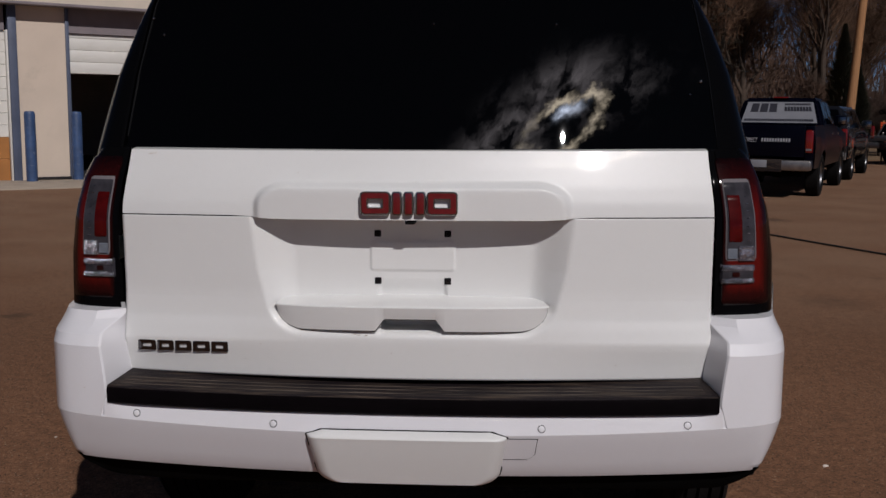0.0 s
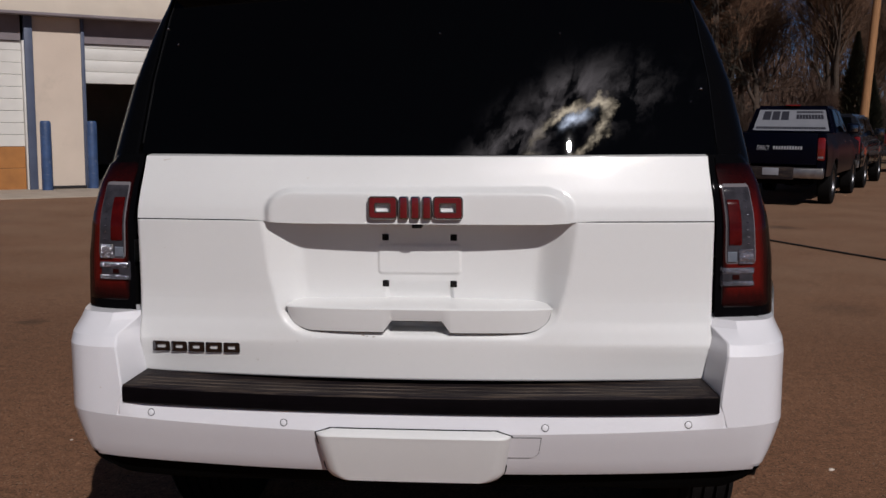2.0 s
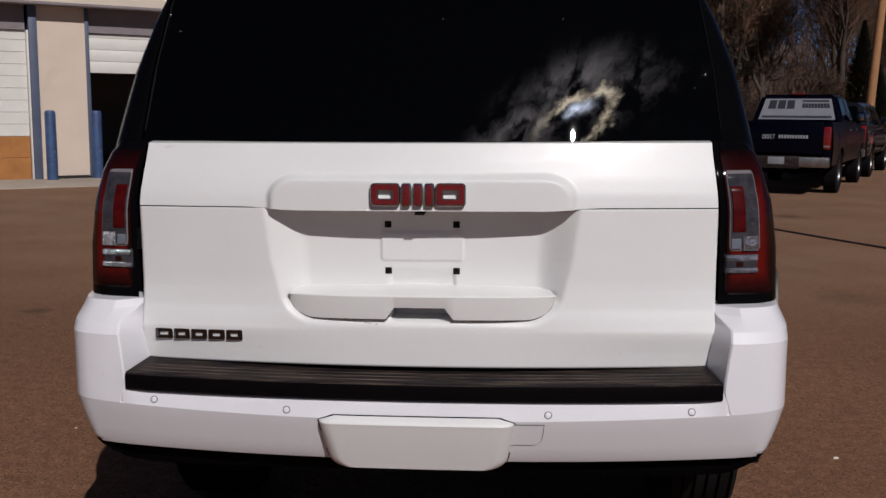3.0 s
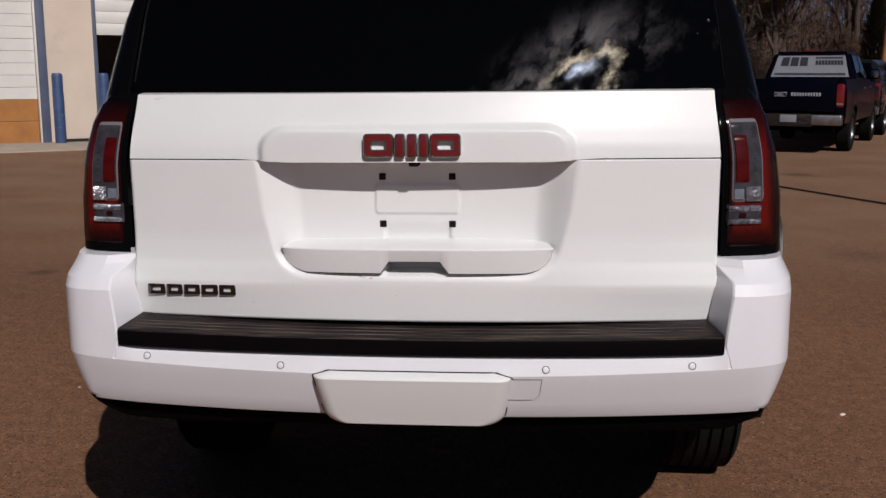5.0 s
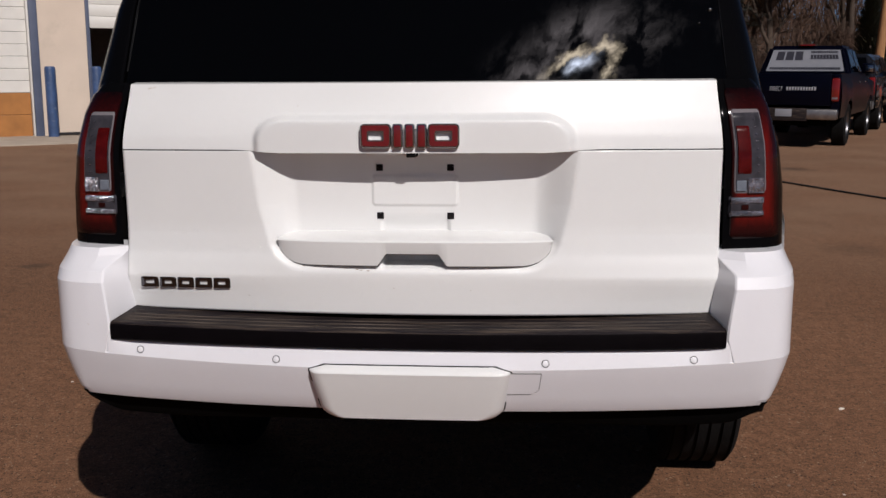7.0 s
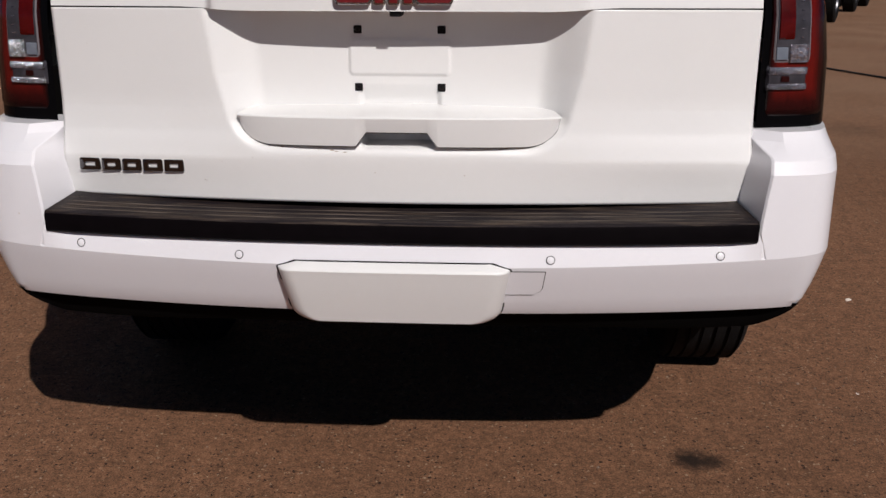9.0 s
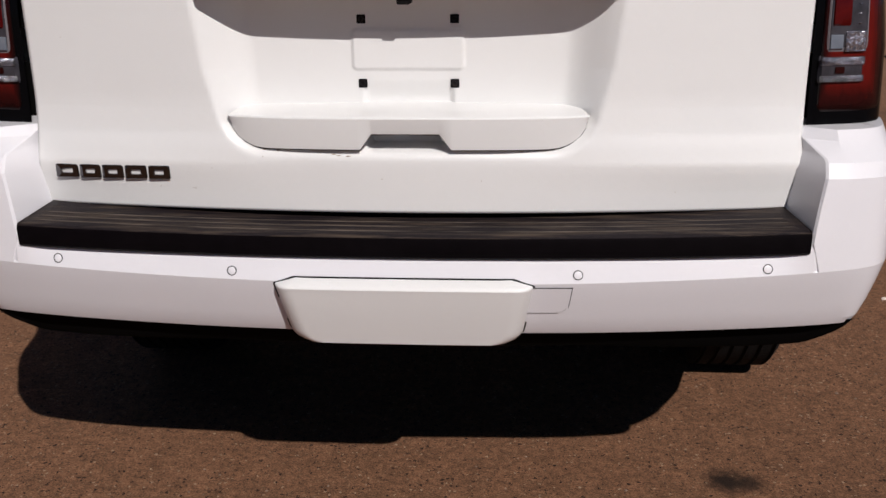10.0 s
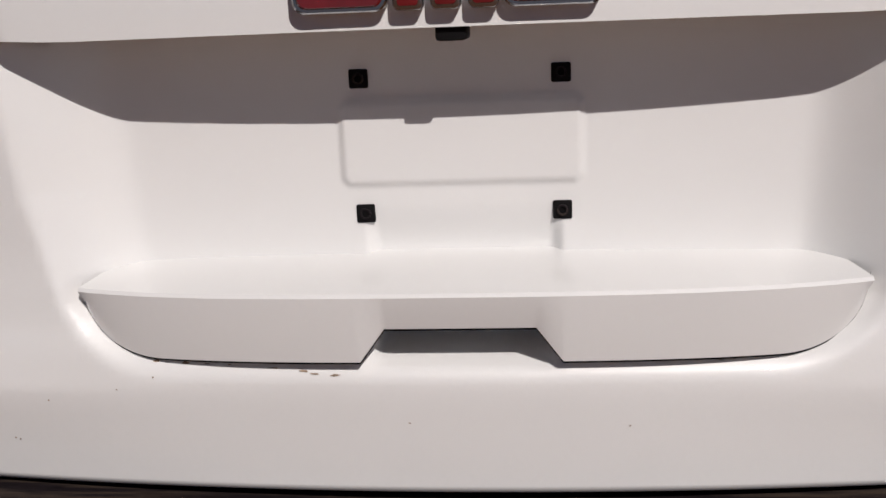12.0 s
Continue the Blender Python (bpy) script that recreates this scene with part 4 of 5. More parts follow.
def upper_body():
    zs = [1.20, 1.30, 1.38, 1.432, 1.445, 1.50, 1.56, 1.62, 1.68, 1.75, 1.80, 1.83, 1.885]
    for s in (1, -1):
        rows = []
        for z in zs:
            g, h = glass_half(max(z, 1.44)) + 0.003, half_at(z)
            y0 = rear_y(max(z, 1.40)) + GLASS_BOW * g * g - 0.002
            span = h - g
            row = [(g, y0 + 0.05, z), (g, y0 + 0.004, z), (g + 0.05 * span, y0, z)]
            for f, dy in ((0.3, 0.012), (0.55, 0.035), (0.75, 0.07), (0.89, 0.125), (0.97, 0.20), (1.0, 0.32)):
                row.append((g + f * span, y0 + dy, z))
            front = 3.55 - 1.25 * (z - 1.2) / 0.66
            for k in range(1, 9):
                row.append((h, y0 + 0.32 + (front - y0 - 0.32) * k / 8, z))
            rows.append([(s * x - 0.008, y, zz) for x, y, zz in row])
        side = part("side_glasshouse", laid(grid(rows if s > 0 else [r[::-1] for r in rows])), pillar_black, car,
                    "gloss black rear pillar and side glass", smooth=22)
        # glossy strip added to catch a light line where glass meets pillar
        strip = []
        for z in np.linspace(1.46, 1.88, 22):
            g = glass_half(z) + 0.0015
            y0 = rear_y(z) + GLASS_BOW * g * g - 0.003
            strip.append([(s * (g + dx), y0 + dy, z) for dx, dy in ((-0.0016, 0.003), (-0.0011, 0.0), (0.0, -0.0012), (0.0011, 0.0), (0.0016, 0.003))])
        part("glass_edge_strip", laid(grid(strip if s > 0 else [r[::-1] for r in strip])), edge_strip_black, side, "thin glossy strip added for the light line at the window edge", smooth=60)
    # roof with spoiler lip
    ys = [0.225, 0.235, 0.30, 0.5, 1.0, 1.6, 2.0, 2.3]
    rows = []
    for y in ys:
        lift = float(np.interp(y, ys, [0.0, 0.004, 0.012, 0.022, 0.03, 0.03, 0.022, 0.0]))
        half = 0.715 if y < 0.3 else 0.74
        rows.append([(u * half, y + 0.03 * u * u, 1.880 + lift * (1 - 0.55 * u ** 4)) for u in np.linspace(-1, 1, 25)])
    roof = part("roof", laid(grid(rows)), paint, car, "white roof with spoiler lip", smooth=50)
    modify(roof, "SOLIDIFY", thickness=0.012, offset=-1.0)
    # windscreen
    rows = []
    for k in range(9):
        t = k / 8
        z, y = 1.20 + 0.66 * t, 3.55 - 1.25 * t
        rows.append([(-u * half_at(z), y + 0.22 * (1 - u * u) * (1 - 0.5 * t), z) for u in np.linspace(-1, 1, 17)])
    part("windscreen", grid(rows), glass_black, car, smooth=60)


upper_body()

AXLES = (1.345, 4.29)


def body_shell():
    ys = sorted(set(list(np.linspace(0.36, 5.05, 68)) + [a + 0.49 * math.cos(radians(t)) for a in AXLES for t in range(0, 181, 12)]))

    def sill(y):
        z = 0.60 if y < 0.9 else 0.40
        for a in AXLES:
            d = abs(y - a)
            if d < 0.49:
                z = max(z, 0.40 + math.sqrt(0.49 ** 2 - d * d))
        return z

    for s in (1, -1):
        rows = []
        for t in (0.0, 0.04, 0.15, 0.3, 0.5, 0.7, 0.85, 1.0):
            row = []
            for y in ys:
                z0 = sill(y)
                top = float(np.interp(y, [0.3, 3.4, 3.7, 4.6, 5.05], [1.24, 1.22, 1.17, 1.10, 1.02]))
                z = z0 + (top - z0) * t
                bulge = 0.985 + 0.012 * math.exp(-((z - 0.95) / 0.15) ** 2) - 0.05 * float(ramp01(0.55, 0.40, z)) - 0.04 * float(ramp01(1.05, 1.25, z))
                bulge -= 0.16 * float(ramp01(4.4, 5.1, y)) + 0.02 * float(ramp01(0.9, 0.3, y))
                row.append((s * (bulge + 0.016), y, z))
            rows.append(row)
        part("body_side", laid(grid(rows if s > 0 else [r[::-1] for r in rows])), paint, car, smooth=40)
    rows = []
    for y in np.linspace(3.45, 5.06, 12):
        top = float(np.interp(y, [3.4, 3.7, 4.6, 5.06], [1.22, 1.18, 1.11, 1.02]))
        w = 0.945 - 0.16 * float(ramp01(4.4, 5.1, y))
        rows.append([(u * w, y, top + 0.05 * (1 - u * u)) for u in np.linspace(-1, 1, 13)])
    part("hood", grid(rows), paint, car, smooth=50)
    part("front_end", box((-0.80, 4.98, 0.42), (0.80, 5.10, 1.05), 0.04), pad_black, car)
    under = bmesh.new()
    box_into(under, (-0.74, 0.30, 0.54), (0.74, 4.95, 0.72), 0.03)
    box_into(under, (-0.55, 0.95, 0.27), (0.55, 1.20, 0.56), 0.04)
    part("underbody", under, under_black, car)
    # unseen boxes added to stop sunlight leaking past the tail lights
    for s in (1, -1):
        part("light_block", box((min(s * 0.60, s * 0.84), 0.20, 0.60), (max(s * 0.60, s * 0.84), 0.62, 1.10)), under_black, car, smooth=0)
    inner = box((-0.60, 0.50, 0.70), (0.60, 3.3, 1.25))
    part("cabin_floor", inner, under_black, car, smooth=0)


body_shell()


def make_wheel(parent, x, y, r=0.402, w=0.275, rim_mat=None, sink=0.0):
    s = 1 if x > 0 else -1
    wheel = empty("wheel")
    wheel.parent = parent
    wheel.matrix_local = pose(x, y, r + sink)
    h = w / 2
    prof = [(-h + 0.03, r * 0.62), (-h, r * 0.72), (-h - 0.004, r * 0.84), (-h + 0.008, r * 0.94), (-h + 0.022, r * 0.985)]
    edges = np.linspace(-h + 0.034, h - 0.034, 6)
    for k, e in enumerate(edges):
        prof += [(e - 0.006, r), (e - 0.005, r - 0.009), (e + 0.005, r - 0.009), (e + 0.006, r)]
    prof += [(h - 0.022, r * 0.985), (h - 0.008, r * 0.94), (h + 0.004, r * 0.84), (h, r * 0.72), (h - 0.03, r * 0.62)]
    part("tyre", lathe(prof, 64, "x"), rubber, wheel, "black rubber tyre with ribbed tread", smooth=30)
    rim = part("rim", lathe([(s * 0.02, 0.0), (s * (h - 0.05), 0.05), (s * (h - 0.06), 0.10), (s * (h - 0.09), 0.11), (s * (h - 0.09), r * 0.55),
                             (s * (h - 0.02), r * 0.60), (s * (h - 0.03), r * 0.64), (-s * (h - 0.03), r * 0.63)], 48, "x"), rim_mat or alloy, wheel, smooth=40)
    for k in range(6):
        spoke = box((s * (h - 0.055) - 0.012, -0.030, 0.07), (s * (h - 0.055) + 0.012, 0.030, r * 0.60), 0.006, Matrix.Rotation(k * math.pi / 3, 4, "X"))
        part("spoke", spoke, rim_mat or alloy, rim)
    return wheel


for wx in (-0.896, 0.896):
    for wy in AXLES:
        make_wheel(car, wx, wy, sink=wx * math.tan(radians(LEAN)) - RIDE)


# ---- the garage building ----
WALL_AT, WALL_TURN = (-8.40, 20.22), 33.0


def building():
    b = tagged(empty("garage", (*WALL_AT, 0), WALL_TURN), "beige rendered garage with white roller doors and cream fascia", "building")
    # local x runs along the wall, y into the building; openings from -5.3 to -1.38 and from -0.03 to 3.9
    for lo, hi in (((-9.0, 0, 0), (-5.35, 0.3, 4.05)), ((-1.03, 0, 0), (-0.01, 0.3, 4.05)), ((3.9, 0, 0), (9.0, 0.3, 4.05)), ((-9.0, 0, 4.05), (9.0, 0.3, 5.6))):
        part("wall", box(lo, hi), wall_paint, b, smooth=0)
    # the lintels' dull grey takes in the shadow band below the fascia
    for lo, hi in (((-5.35, 0.06, 3.27), (-1.26, 0.3, 4.05)), ((-0.01, 0.06, 3.27), (3.9, 0.3, 4.05))):
        part("lintel", box(lo, hi), lintel_grey, b, "grey lintel with the fascia's shade in its colour", smooth=0)
    part("fascia", box((-9.1, -0.35, 3.86), (9.1, -0.004, 4.75), 0.02), fascia_paint, b, "cream projecting fascia")
    part("fascia_lip", box((-9.1, -0.40, 3.80), (9.1, -0.02, 3.86), 0.01), lintel_grey, b)
    part("roof", box((-9.1, -0.3, 5.6), (9.1, 12.0, 5.75), 0.02), lintel_grey, b)
    part("back_wall", box((-9.0, 11.7, 0), (9.0, 12.0, 5.6)), wall_paint, b, smooth=0)
    for x in (-9.0, 8.7):
        part("side_wall", box((x, 0.3, 0), (x + 0.3, 11.7, 5.6)), wall_paint, b, smooth=0)
    # near-black partition and floor: the room's shade put into their colour
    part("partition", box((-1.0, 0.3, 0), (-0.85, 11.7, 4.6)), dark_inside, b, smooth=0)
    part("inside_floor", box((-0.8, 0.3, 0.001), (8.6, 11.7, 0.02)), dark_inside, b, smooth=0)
    part("post", box((-1.205, -0.08, 0), (-1.03, 0.20, 4.04), 0.015), blue_grey, b, "blue-grey steel door post")
    part("post", box((-0.01, -0.05, 0), (0.07, 0.25, 4.04), 0.01), blue_grey, b, "blue-grey steel door post")
    part("door_trim", box((-1.245, -0.03, 0), (-1.207, 0.2, 3.27), 0.006), door_white, b, "white door trim")
    # closed door: white sections over orange ones
    d = empty("roller_door")
    d.parent = b
    tagged(d, "closed roller door, white over orange sections")
    z, k = 0.0, 0
    while z < 3.25:
        h = 0.48 if k < 2 else 0.262
        part("door_section", box((-5.34, 0.12, z + 0.004), (-1.247, 0.17, min(z + h, 3.265) - 0.002), 0.008), door_orange if k < 2 else door_white, d,
             "orange door section" if k < 2 else "white door section", smooth=0)
        z += h
        k += 1
    d = empty("roller_door")
    d.parent = b
    tagged(d, "half-raised white roller door over a dark interior")
    z = 2.38
    while z < 3.25:
        part("door_section", box((0.075, 0.12, z + 0.003), (3.9, 0.17, min(z + 0.262, 3.265) - 0.002), 0.008), door_white, d)
        z += 0.262
    # low dark strip along the pillar's foot
    part("foot_strip", box((-0.95, -0.12, 0.03), (0.0, -0.05, 0.08), 0.015), dark_inside, b)
    apron = part("pavement", box((-12, -2.6, -0.2), (12, 0.3, 0.012), 0.004), concrete)
    apron.matrix_world = pose(*WALL_AT, 0, 0, 0, WALL_TURN)
    tagged(apron, "pale concrete apron before the garage doors", "pavement", kind="structure")
    return b


building()


def bollard(x, y):
    b = tagged(empty("bollard", (x, y, 0)), "blue painted steel bollard with scuffed paint", "bollard", group="bollards before the garage")
    part("post", lathe([(0.0, 0.115), (1.47, 0.115), (1.51, 0.105), (1.53, 0.09), (1.535, 0.0)], 28, "z"), blue_paint, b)
    part("base_plate", lathe([(0.0, 0.19), (0.02, 0.19), (0.022, 0.13)], 20, "z"), concrete, b)


bollard(-8.90, 19.30)
bollard(-8.16, 20.04)


# ---- parked vehicles ----
def pickup(at, turn, paint_mat, label, bed=True, letters=False, roof_z=1.90, belt=1.40, size=1.0):
    """A full-size pickup or wagon: local y runs forward from the rear bumper."""
    v = tagged(empty("pickup" if bed else "wagon", (*at, 0), turn), label, "pickup" if bed else "car")
    v.matrix_world = v.matrix_world @ Matrix.Diagonal((size, size, size, 1))
    length, half = 5.7, 0.99
    axles = (1.22, 4.75)

    def sill(y):
        z = 0.58
        for a in axles:
            d = abs(y - a)
            if d < 0.50:
                z = max(z, 0.42 + math.sqrt(0.50 ** 2 - d * d))
        return z

    ys = sorted(set(list(np.linspace(0.10, length - 0.12, 48)) + [a + 0.5 * math.cos(radians(t)) for a in axles for t in range(0, 181, 15)]))
    top = lambda y: float(np.interp(y, [0, 3.9, 4.2, length], [belt, belt, belt - 0.10, belt - 0.22]))
    for s in (1, -1):
        rows = []
        for t in (0.0, 0.08, 0.3, 0.5, 0.75, 0.92, 1.0):
            row = []
            for y in ys:
                z = sill(y) + (top(y) - sill(y)) * t
                w = half - 0.05 * float(ramp01(1.1, belt, z)) - 0.02 * float(ramp01(0.8, 0.5, z)) + 0.03 * sum(math.exp(-((y - a) / 0.45) ** 4) for a in axles) * float(ramp01(1.25, 0.9, z))
                row.append((s * w, y, z))
            rows.append(row)
        part("body_side", grid(rows if s > 0 else [r[::-1] for r in rows]), paint_mat, v, smooth=40)
    part("tailgate", box((-0.80, 0.06, 0.80), (0.80, 0.14, belt), 0.02), paint_mat, v)
    for s in (1, -1):
        part("corner_panel", box((min(s * 0.80, s * 0.965), 0.085, 0.62), (max(s * 0.80, s * 0.965), 0.16, belt - 0.005), 0.02), paint_mat, v)
        lamp = part("tail_lamp", box((min(s * 0.80, s * 0.95), 0.05, 0.88), (max(s * 0.80, s * 0.95), 0.12, 1.32), 0.040), truck_lamp, v, "red tail lamp")
        part("reverse_lens", box((min(s * 0.82, s * 0.93), 0.046, 0.925), (max(s * 0.82, s * 0.93), 0.06, 0.965), 0.012), lens_rim, lamp)
    rb = part("rear_bumper", box((-0.95, -0.10, 0.55), (0.95, 0.10, 0.745), 0.03), dull_chrome if letters else grey_paint, v, "dull chrome rear bumper")
    part("bumper_step", box((-0.42, -0.115, 0.52), (0.42, 0.05, 0.755), 0.015), pad_black, rb)
    part("number_plate", box((-0.15, -0.125, 0.60), (0.15, -0.11, 0.74), 0.003), white_film, rb, "pale number plate with plain bars")
    part("hood", grid([[(u * 0.93, y, top(y) + 0.03 + 0.05 * (1 - u * u)) for u in np.linspace(-1, 1, 9)] for y in np.linspace(3.9, length - 0.1, 6)]), paint_mat, v)
    part("grille", box((-0.93, length - 0.14, 0.5), (0.93, length, belt - 0.2), 0.05), pad_black, v)
    part("chassis", box((-0.75, 0.2, 0.42), (0.75, length - 0.2, 0.75), 0.03), under_black, v)
    if bed:
        part("bed_floor", box((-0.9, 0.15, 0.8), (0.9, 1.95, 0.86)), under_black, v, smooth=0)
    y0, y1 = (1.95, 4.0) if bed else (0.30, 4.0)
    # cab: lower outline, then a narrower roof
    cab = bmesh.new()
    lo = [cab.verts.new(q) for q in ((-0.90, y0, belt), (0.90, y0, belt), (0.90, y1 + 0.35, belt - 0.08), (-0.90, y1 + 0.35, belt - 0.08))]
    hi = [cab.verts.new(q) for q in ((-0.73, y0 + 0.16, roof_z), (0.73, y0 + 0.16, roof_z), (0.71, y1 - 0.62, roof_z), (-0.71, y1 - 0.62, roof_z))]
    for i in range(4):
        cab.faces.new((lo[i], lo[(i + 1) % 4], hi[(i + 1) % 4], hi[i]))
    cab.faces.new(hi)
    bmesh.ops.bevel(cab, geom=[e for e in cab.edges if any(v2 in hi for v2 in e.verts)], offset=0.06, segments=3, affect="EDGES")
    c = part("cab", cab, paint_mat, v)

    def pane(nm, q, mat, lift=0.006, label2=""):
        bm = bmesh.new()
        f = bm.faces.new([bm.verts.new(p) for p in q])
        bm.normal_update()
        n = f.normal.copy()
        for vv in bm.verts:
            vv.co += n * lift
        got = bmesh.ops.extrude_face_region(bm, geom=[f])
        for g in got["geom"]:
            if isinstance(g, bmesh.types.BMVert):
                g.co += n * 0.004
        return part(nm, bm, mat, c, label2, smooth=0)

    def on_rear(x, t):
        w = 0.90 - 0.17 * t
        return (x * w, y0 + 0.16 * t, belt + (roof_z - belt) * t)

    pane("rear_window", [on_rear(-0.86, 0.06), on_rear(0.86, 0.06), on_rear(0.86, 0.84), on_rear(-0.86, 0.84)], white_film if letters else glass_black,
                  0.006, "white printed film over the rear window" if letters else "")
    for s in (1, -1):
        for a, b2 in ((0.05, 0.46), (0.50, 0.92)):
            span = y1 - 0.2 - y0
            q = []
            for f, t in ((a, 0.06), (b2, 0.06), (b2 - (0.18 if b2 > 0.6 else 0.0), 0.86), (a + 0.03, 0.86)):
                q.append((s * (0.90 - 0.17 * t), y0 + 0.08 + span * f, belt + (roof_z - belt) * t - 0.03 * f))
            pane("side_window", q if s > 0 else q[::-1], glass_black)
        mirror = part("mirror", box((min(s * 0.92, s * 1.17), y1 - 0.45, belt - 0.02), (max(s * 0.92, s * 1.17), y1 - 0.35, belt + 0.2), 0.03), paint_mat, v)
        part("mirror_glass", box((min(s * 0.99, s * 1.15), y1 - 0.46, belt + 0.02), (max(s * 0.99, s * 1.15), y1 - 0.452, belt + 0.17), 0.002), chrome, mirror)
        for y in (y0 + 0.35, y0 + 1.35):
            part("door_handle", box((min(s * 0.95, s * 0.985), y + 0.5, belt - 0.2), (max(s * 0.95, s * 0.985), y + 0.68, belt - 0.165), 0.006), chrome, v)
    lamp = part("roof_lamp", box((-0.15, y0 + 0.15, roof_z - 0.004), (0.15, y0 + 0.22, roof_z + 0.024), 0.008), truck_lamp, v, "small red roof brake lamp")
    if letters:
        # the printed words as plain bars
        n = 0.012
        rows2 = ((0.12, 0.80, 0.72, 0.79, ink), (0.12, 0.80, 0.50, 0.66, ink), (-0.80, 0.80, 0.12, 0.20, ink), (-0.72, -0.02, 0.46, 0.78, ink))
        for a, b2, t0, t1, mat in rows2:
            x = a
            while x < b2 - 0.01:
                w = min(0.055 if t1 - t0 < 0.1 else 0.075, b2 - x)
                if t1 - t0 > 0.3:
                    w = 0.23
                pane("printed_bar", [on_rear(x, t0), on_rear(x + w * 0.82, t0), on_rear(x + w * 0.82, t1), on_rear(x, t1)], mat, n)
                x += w
        tc = bpy.data.curves.new("tailgate_word", "FONT")
        tc.body, tc.size, tc.extrude, tc.shear = "DIRECT", 0.118, 0.002, 0.2
        word = new("tailgate_word", tc)
        dg = bpy.context.evaluated_depsgraph_get()
        me = bpy.data.meshes.new_from_object(word.evaluated_get(dg))
        bpy.data.objects.remove(word)
        me.materials.clear()
        me.materials.append(letter_white)
        w_ob = new("tailgate_word", me)
        w_ob.parent = v
        w_ob.matrix_local = pose(-0.31, 0.052, 1.075, 90, 0, 0) @ Matrix.Diagonal((0.58, 1, 1, 1))
        x = 0.0
        while x < 0.53:
            part("tailgate_bar", box((x, 0.050, 1.085), (x + 0.030, 0.062, 1.15), 0.002), letter_white, v)
            x += 0.050
    for x in (-0.86, 0.86):
        for y in axles:
            make_wheel(v, x, y, 0.42, 0.27)
    return v


H27 = Vector((math.sin(radians(27.3)), math.cos(radians(27.3)), 0))
P1 = Vector((6.29, 17.34, 0))
pickup((P1.x, P1.y), -27.3, navy, "navy blue pickup with white printed film on its rear window", letters=True, roof_z=1.95, size=1.025)
P2 = P1 + H27 * 6.1 + Vector((0.05, 0, 0))
pickup((P2.x, P2.y), -28.0, black_paint, "black pickup parked beyond the navy one", bed=False, roof_z=1.88, belt=1.32)
pickup((15.2, 31.5), -60.0, grey_paint, "low dark grey car by the orange fence", bed=False, roof_z=1.45, belt=0.98)


# ---- trees, pole, fence ----
def limb(vs, fs, a, b, ra, rb, sides=4):
    """A tapered limb from a to b."""
    d = (b - a).normalized()
    u = d.orthogonal().normalized()
    w = d.cross(u)
    i = len(vs)
    for p, r in ((a, ra), (b, rb)):
        for k in range(sides):
            t = 2 * math.pi * k / sides
            vs.append(p + (u * math.cos(t) + w * math.sin(t)) * r)
    for k in range(sides):
        fs.append((i + k, i + (k + 1) % sides, i + sides + (k + 1) % sides, i + sides + k))


def mesh_of(name, vs, fs, mat, parent):
    me = bpy.data.meshes.new(name)
    me.from_pydata([tuple(p) for p in vs], [], fs)
    me.materials.append(mat)
    me.shade_smooth()
    ob = new(name, me)
    ob.parent = parent
    return ob


def bare_tree(rng, height, spread, label, crown_mat=twig):
    t = tagged(empty("tree"), label, "tree", group="bare trees behind the yard")
    tv, tf, cv, cf = [], [], [], []

    def grow(p, d, length, r, level):
        steps = 3 if level < 3 else 2
        for k in range(steps):
            d = (d + Vector((rng.uniform(-1, 1), rng.uniform(-1, 1), rng.uniform(-0.5, 0.8))) * (0.10 + 0.06 * level)).normalized()
            q = p + d * length / steps
            r2 = r * (0.86 if level < 2 else 0.75)
            if level < 3:
                limb(tv, tf, p, q, r, r2, 6 if level < 2 else 4)
            else:
                limb(cv, cf, p, q, max(r, 0.008), max(r2, 0.005), 3)
            p, r = q, r2
            if level < 5 and (level > 0 or k >= 1):
                for _ in range(2 if level < 4 else 3):
                    side = d.orthogonal().normalized()
                    side.rotate(Matrix.Rotation(rng.uniform(0, 6.283), 3, d))
                    nd = (d * rng.uniform(0.5, 0.9) + side * rng.uniform(0.5, 0.9) * spread + Vector((0, 0, 0.18))).normalized()
                    grow(p, nd, length * rng.uniform(0.50, 0.72), r * rng.uniform(0.5, 0.68), level + 1)
        if level < 5:
            grow(p, d, length * 0.6, r * 0.8, level + 1)

    grow(Vector((0, 0, 0)), Vector((0, 0, 1)), height * 0.38, height * 0.020, 0)
    mesh_of("trunk", tv, tf, bark, t)
    mesh_of("crown", cv, cf, crown_mat, t)
    return t


def conifer(rng, height, radius, mat, label, column=False):
    t = tagged(empty("conifer"), label, "tree")
    part("trunk", lathe([(0, 0.02 * height), (height * 0.6, 0.010 * height), (height, 0.002)], 8, "z"), bark, t)
    vs, fs = [], []
    for _ in range(9000):
        h = rng.random() ** (0.8 if column else 0.9)
        z = height * (0.04 + 0.95 * h)
        rr = radius * ((1 - h) ** 0.9 if not column else min(1.0, 4 * h + 0.3, 2.2 * (1 - h))) * rng.uniform(0.55, 1.05)
        if not column:
            rr *= 0.72 + 0.28 * math.sin(z * 5.5)
        a = rng.uniform(0, 6.283)
        p = Vector((rr * math.cos(a), rr * math.sin(a), z - (0 if column else 0.15 * rr)))
        out = Vector((math.cos(a), math.sin(a), 0.9 if column else -0.25 + rng.uniform(-0.2, 0.3))).normalized()
        side = Vector((-math.sin(a), math.cos(a), rng.uniform(-0.4, 0.4))).normalized()
        ln, wd = (0.12, 0.022) if column else (0.15, 0.018)
        i = len(vs)
        vs += [p - out * ln, p + side * wd, p + out * ln, p - side * wd]
        fs += [(i, i + 1, i + 2), (i, i + 2, i + 3)]
    mesh_of("crown", vs, fs, mat, t)
    return t


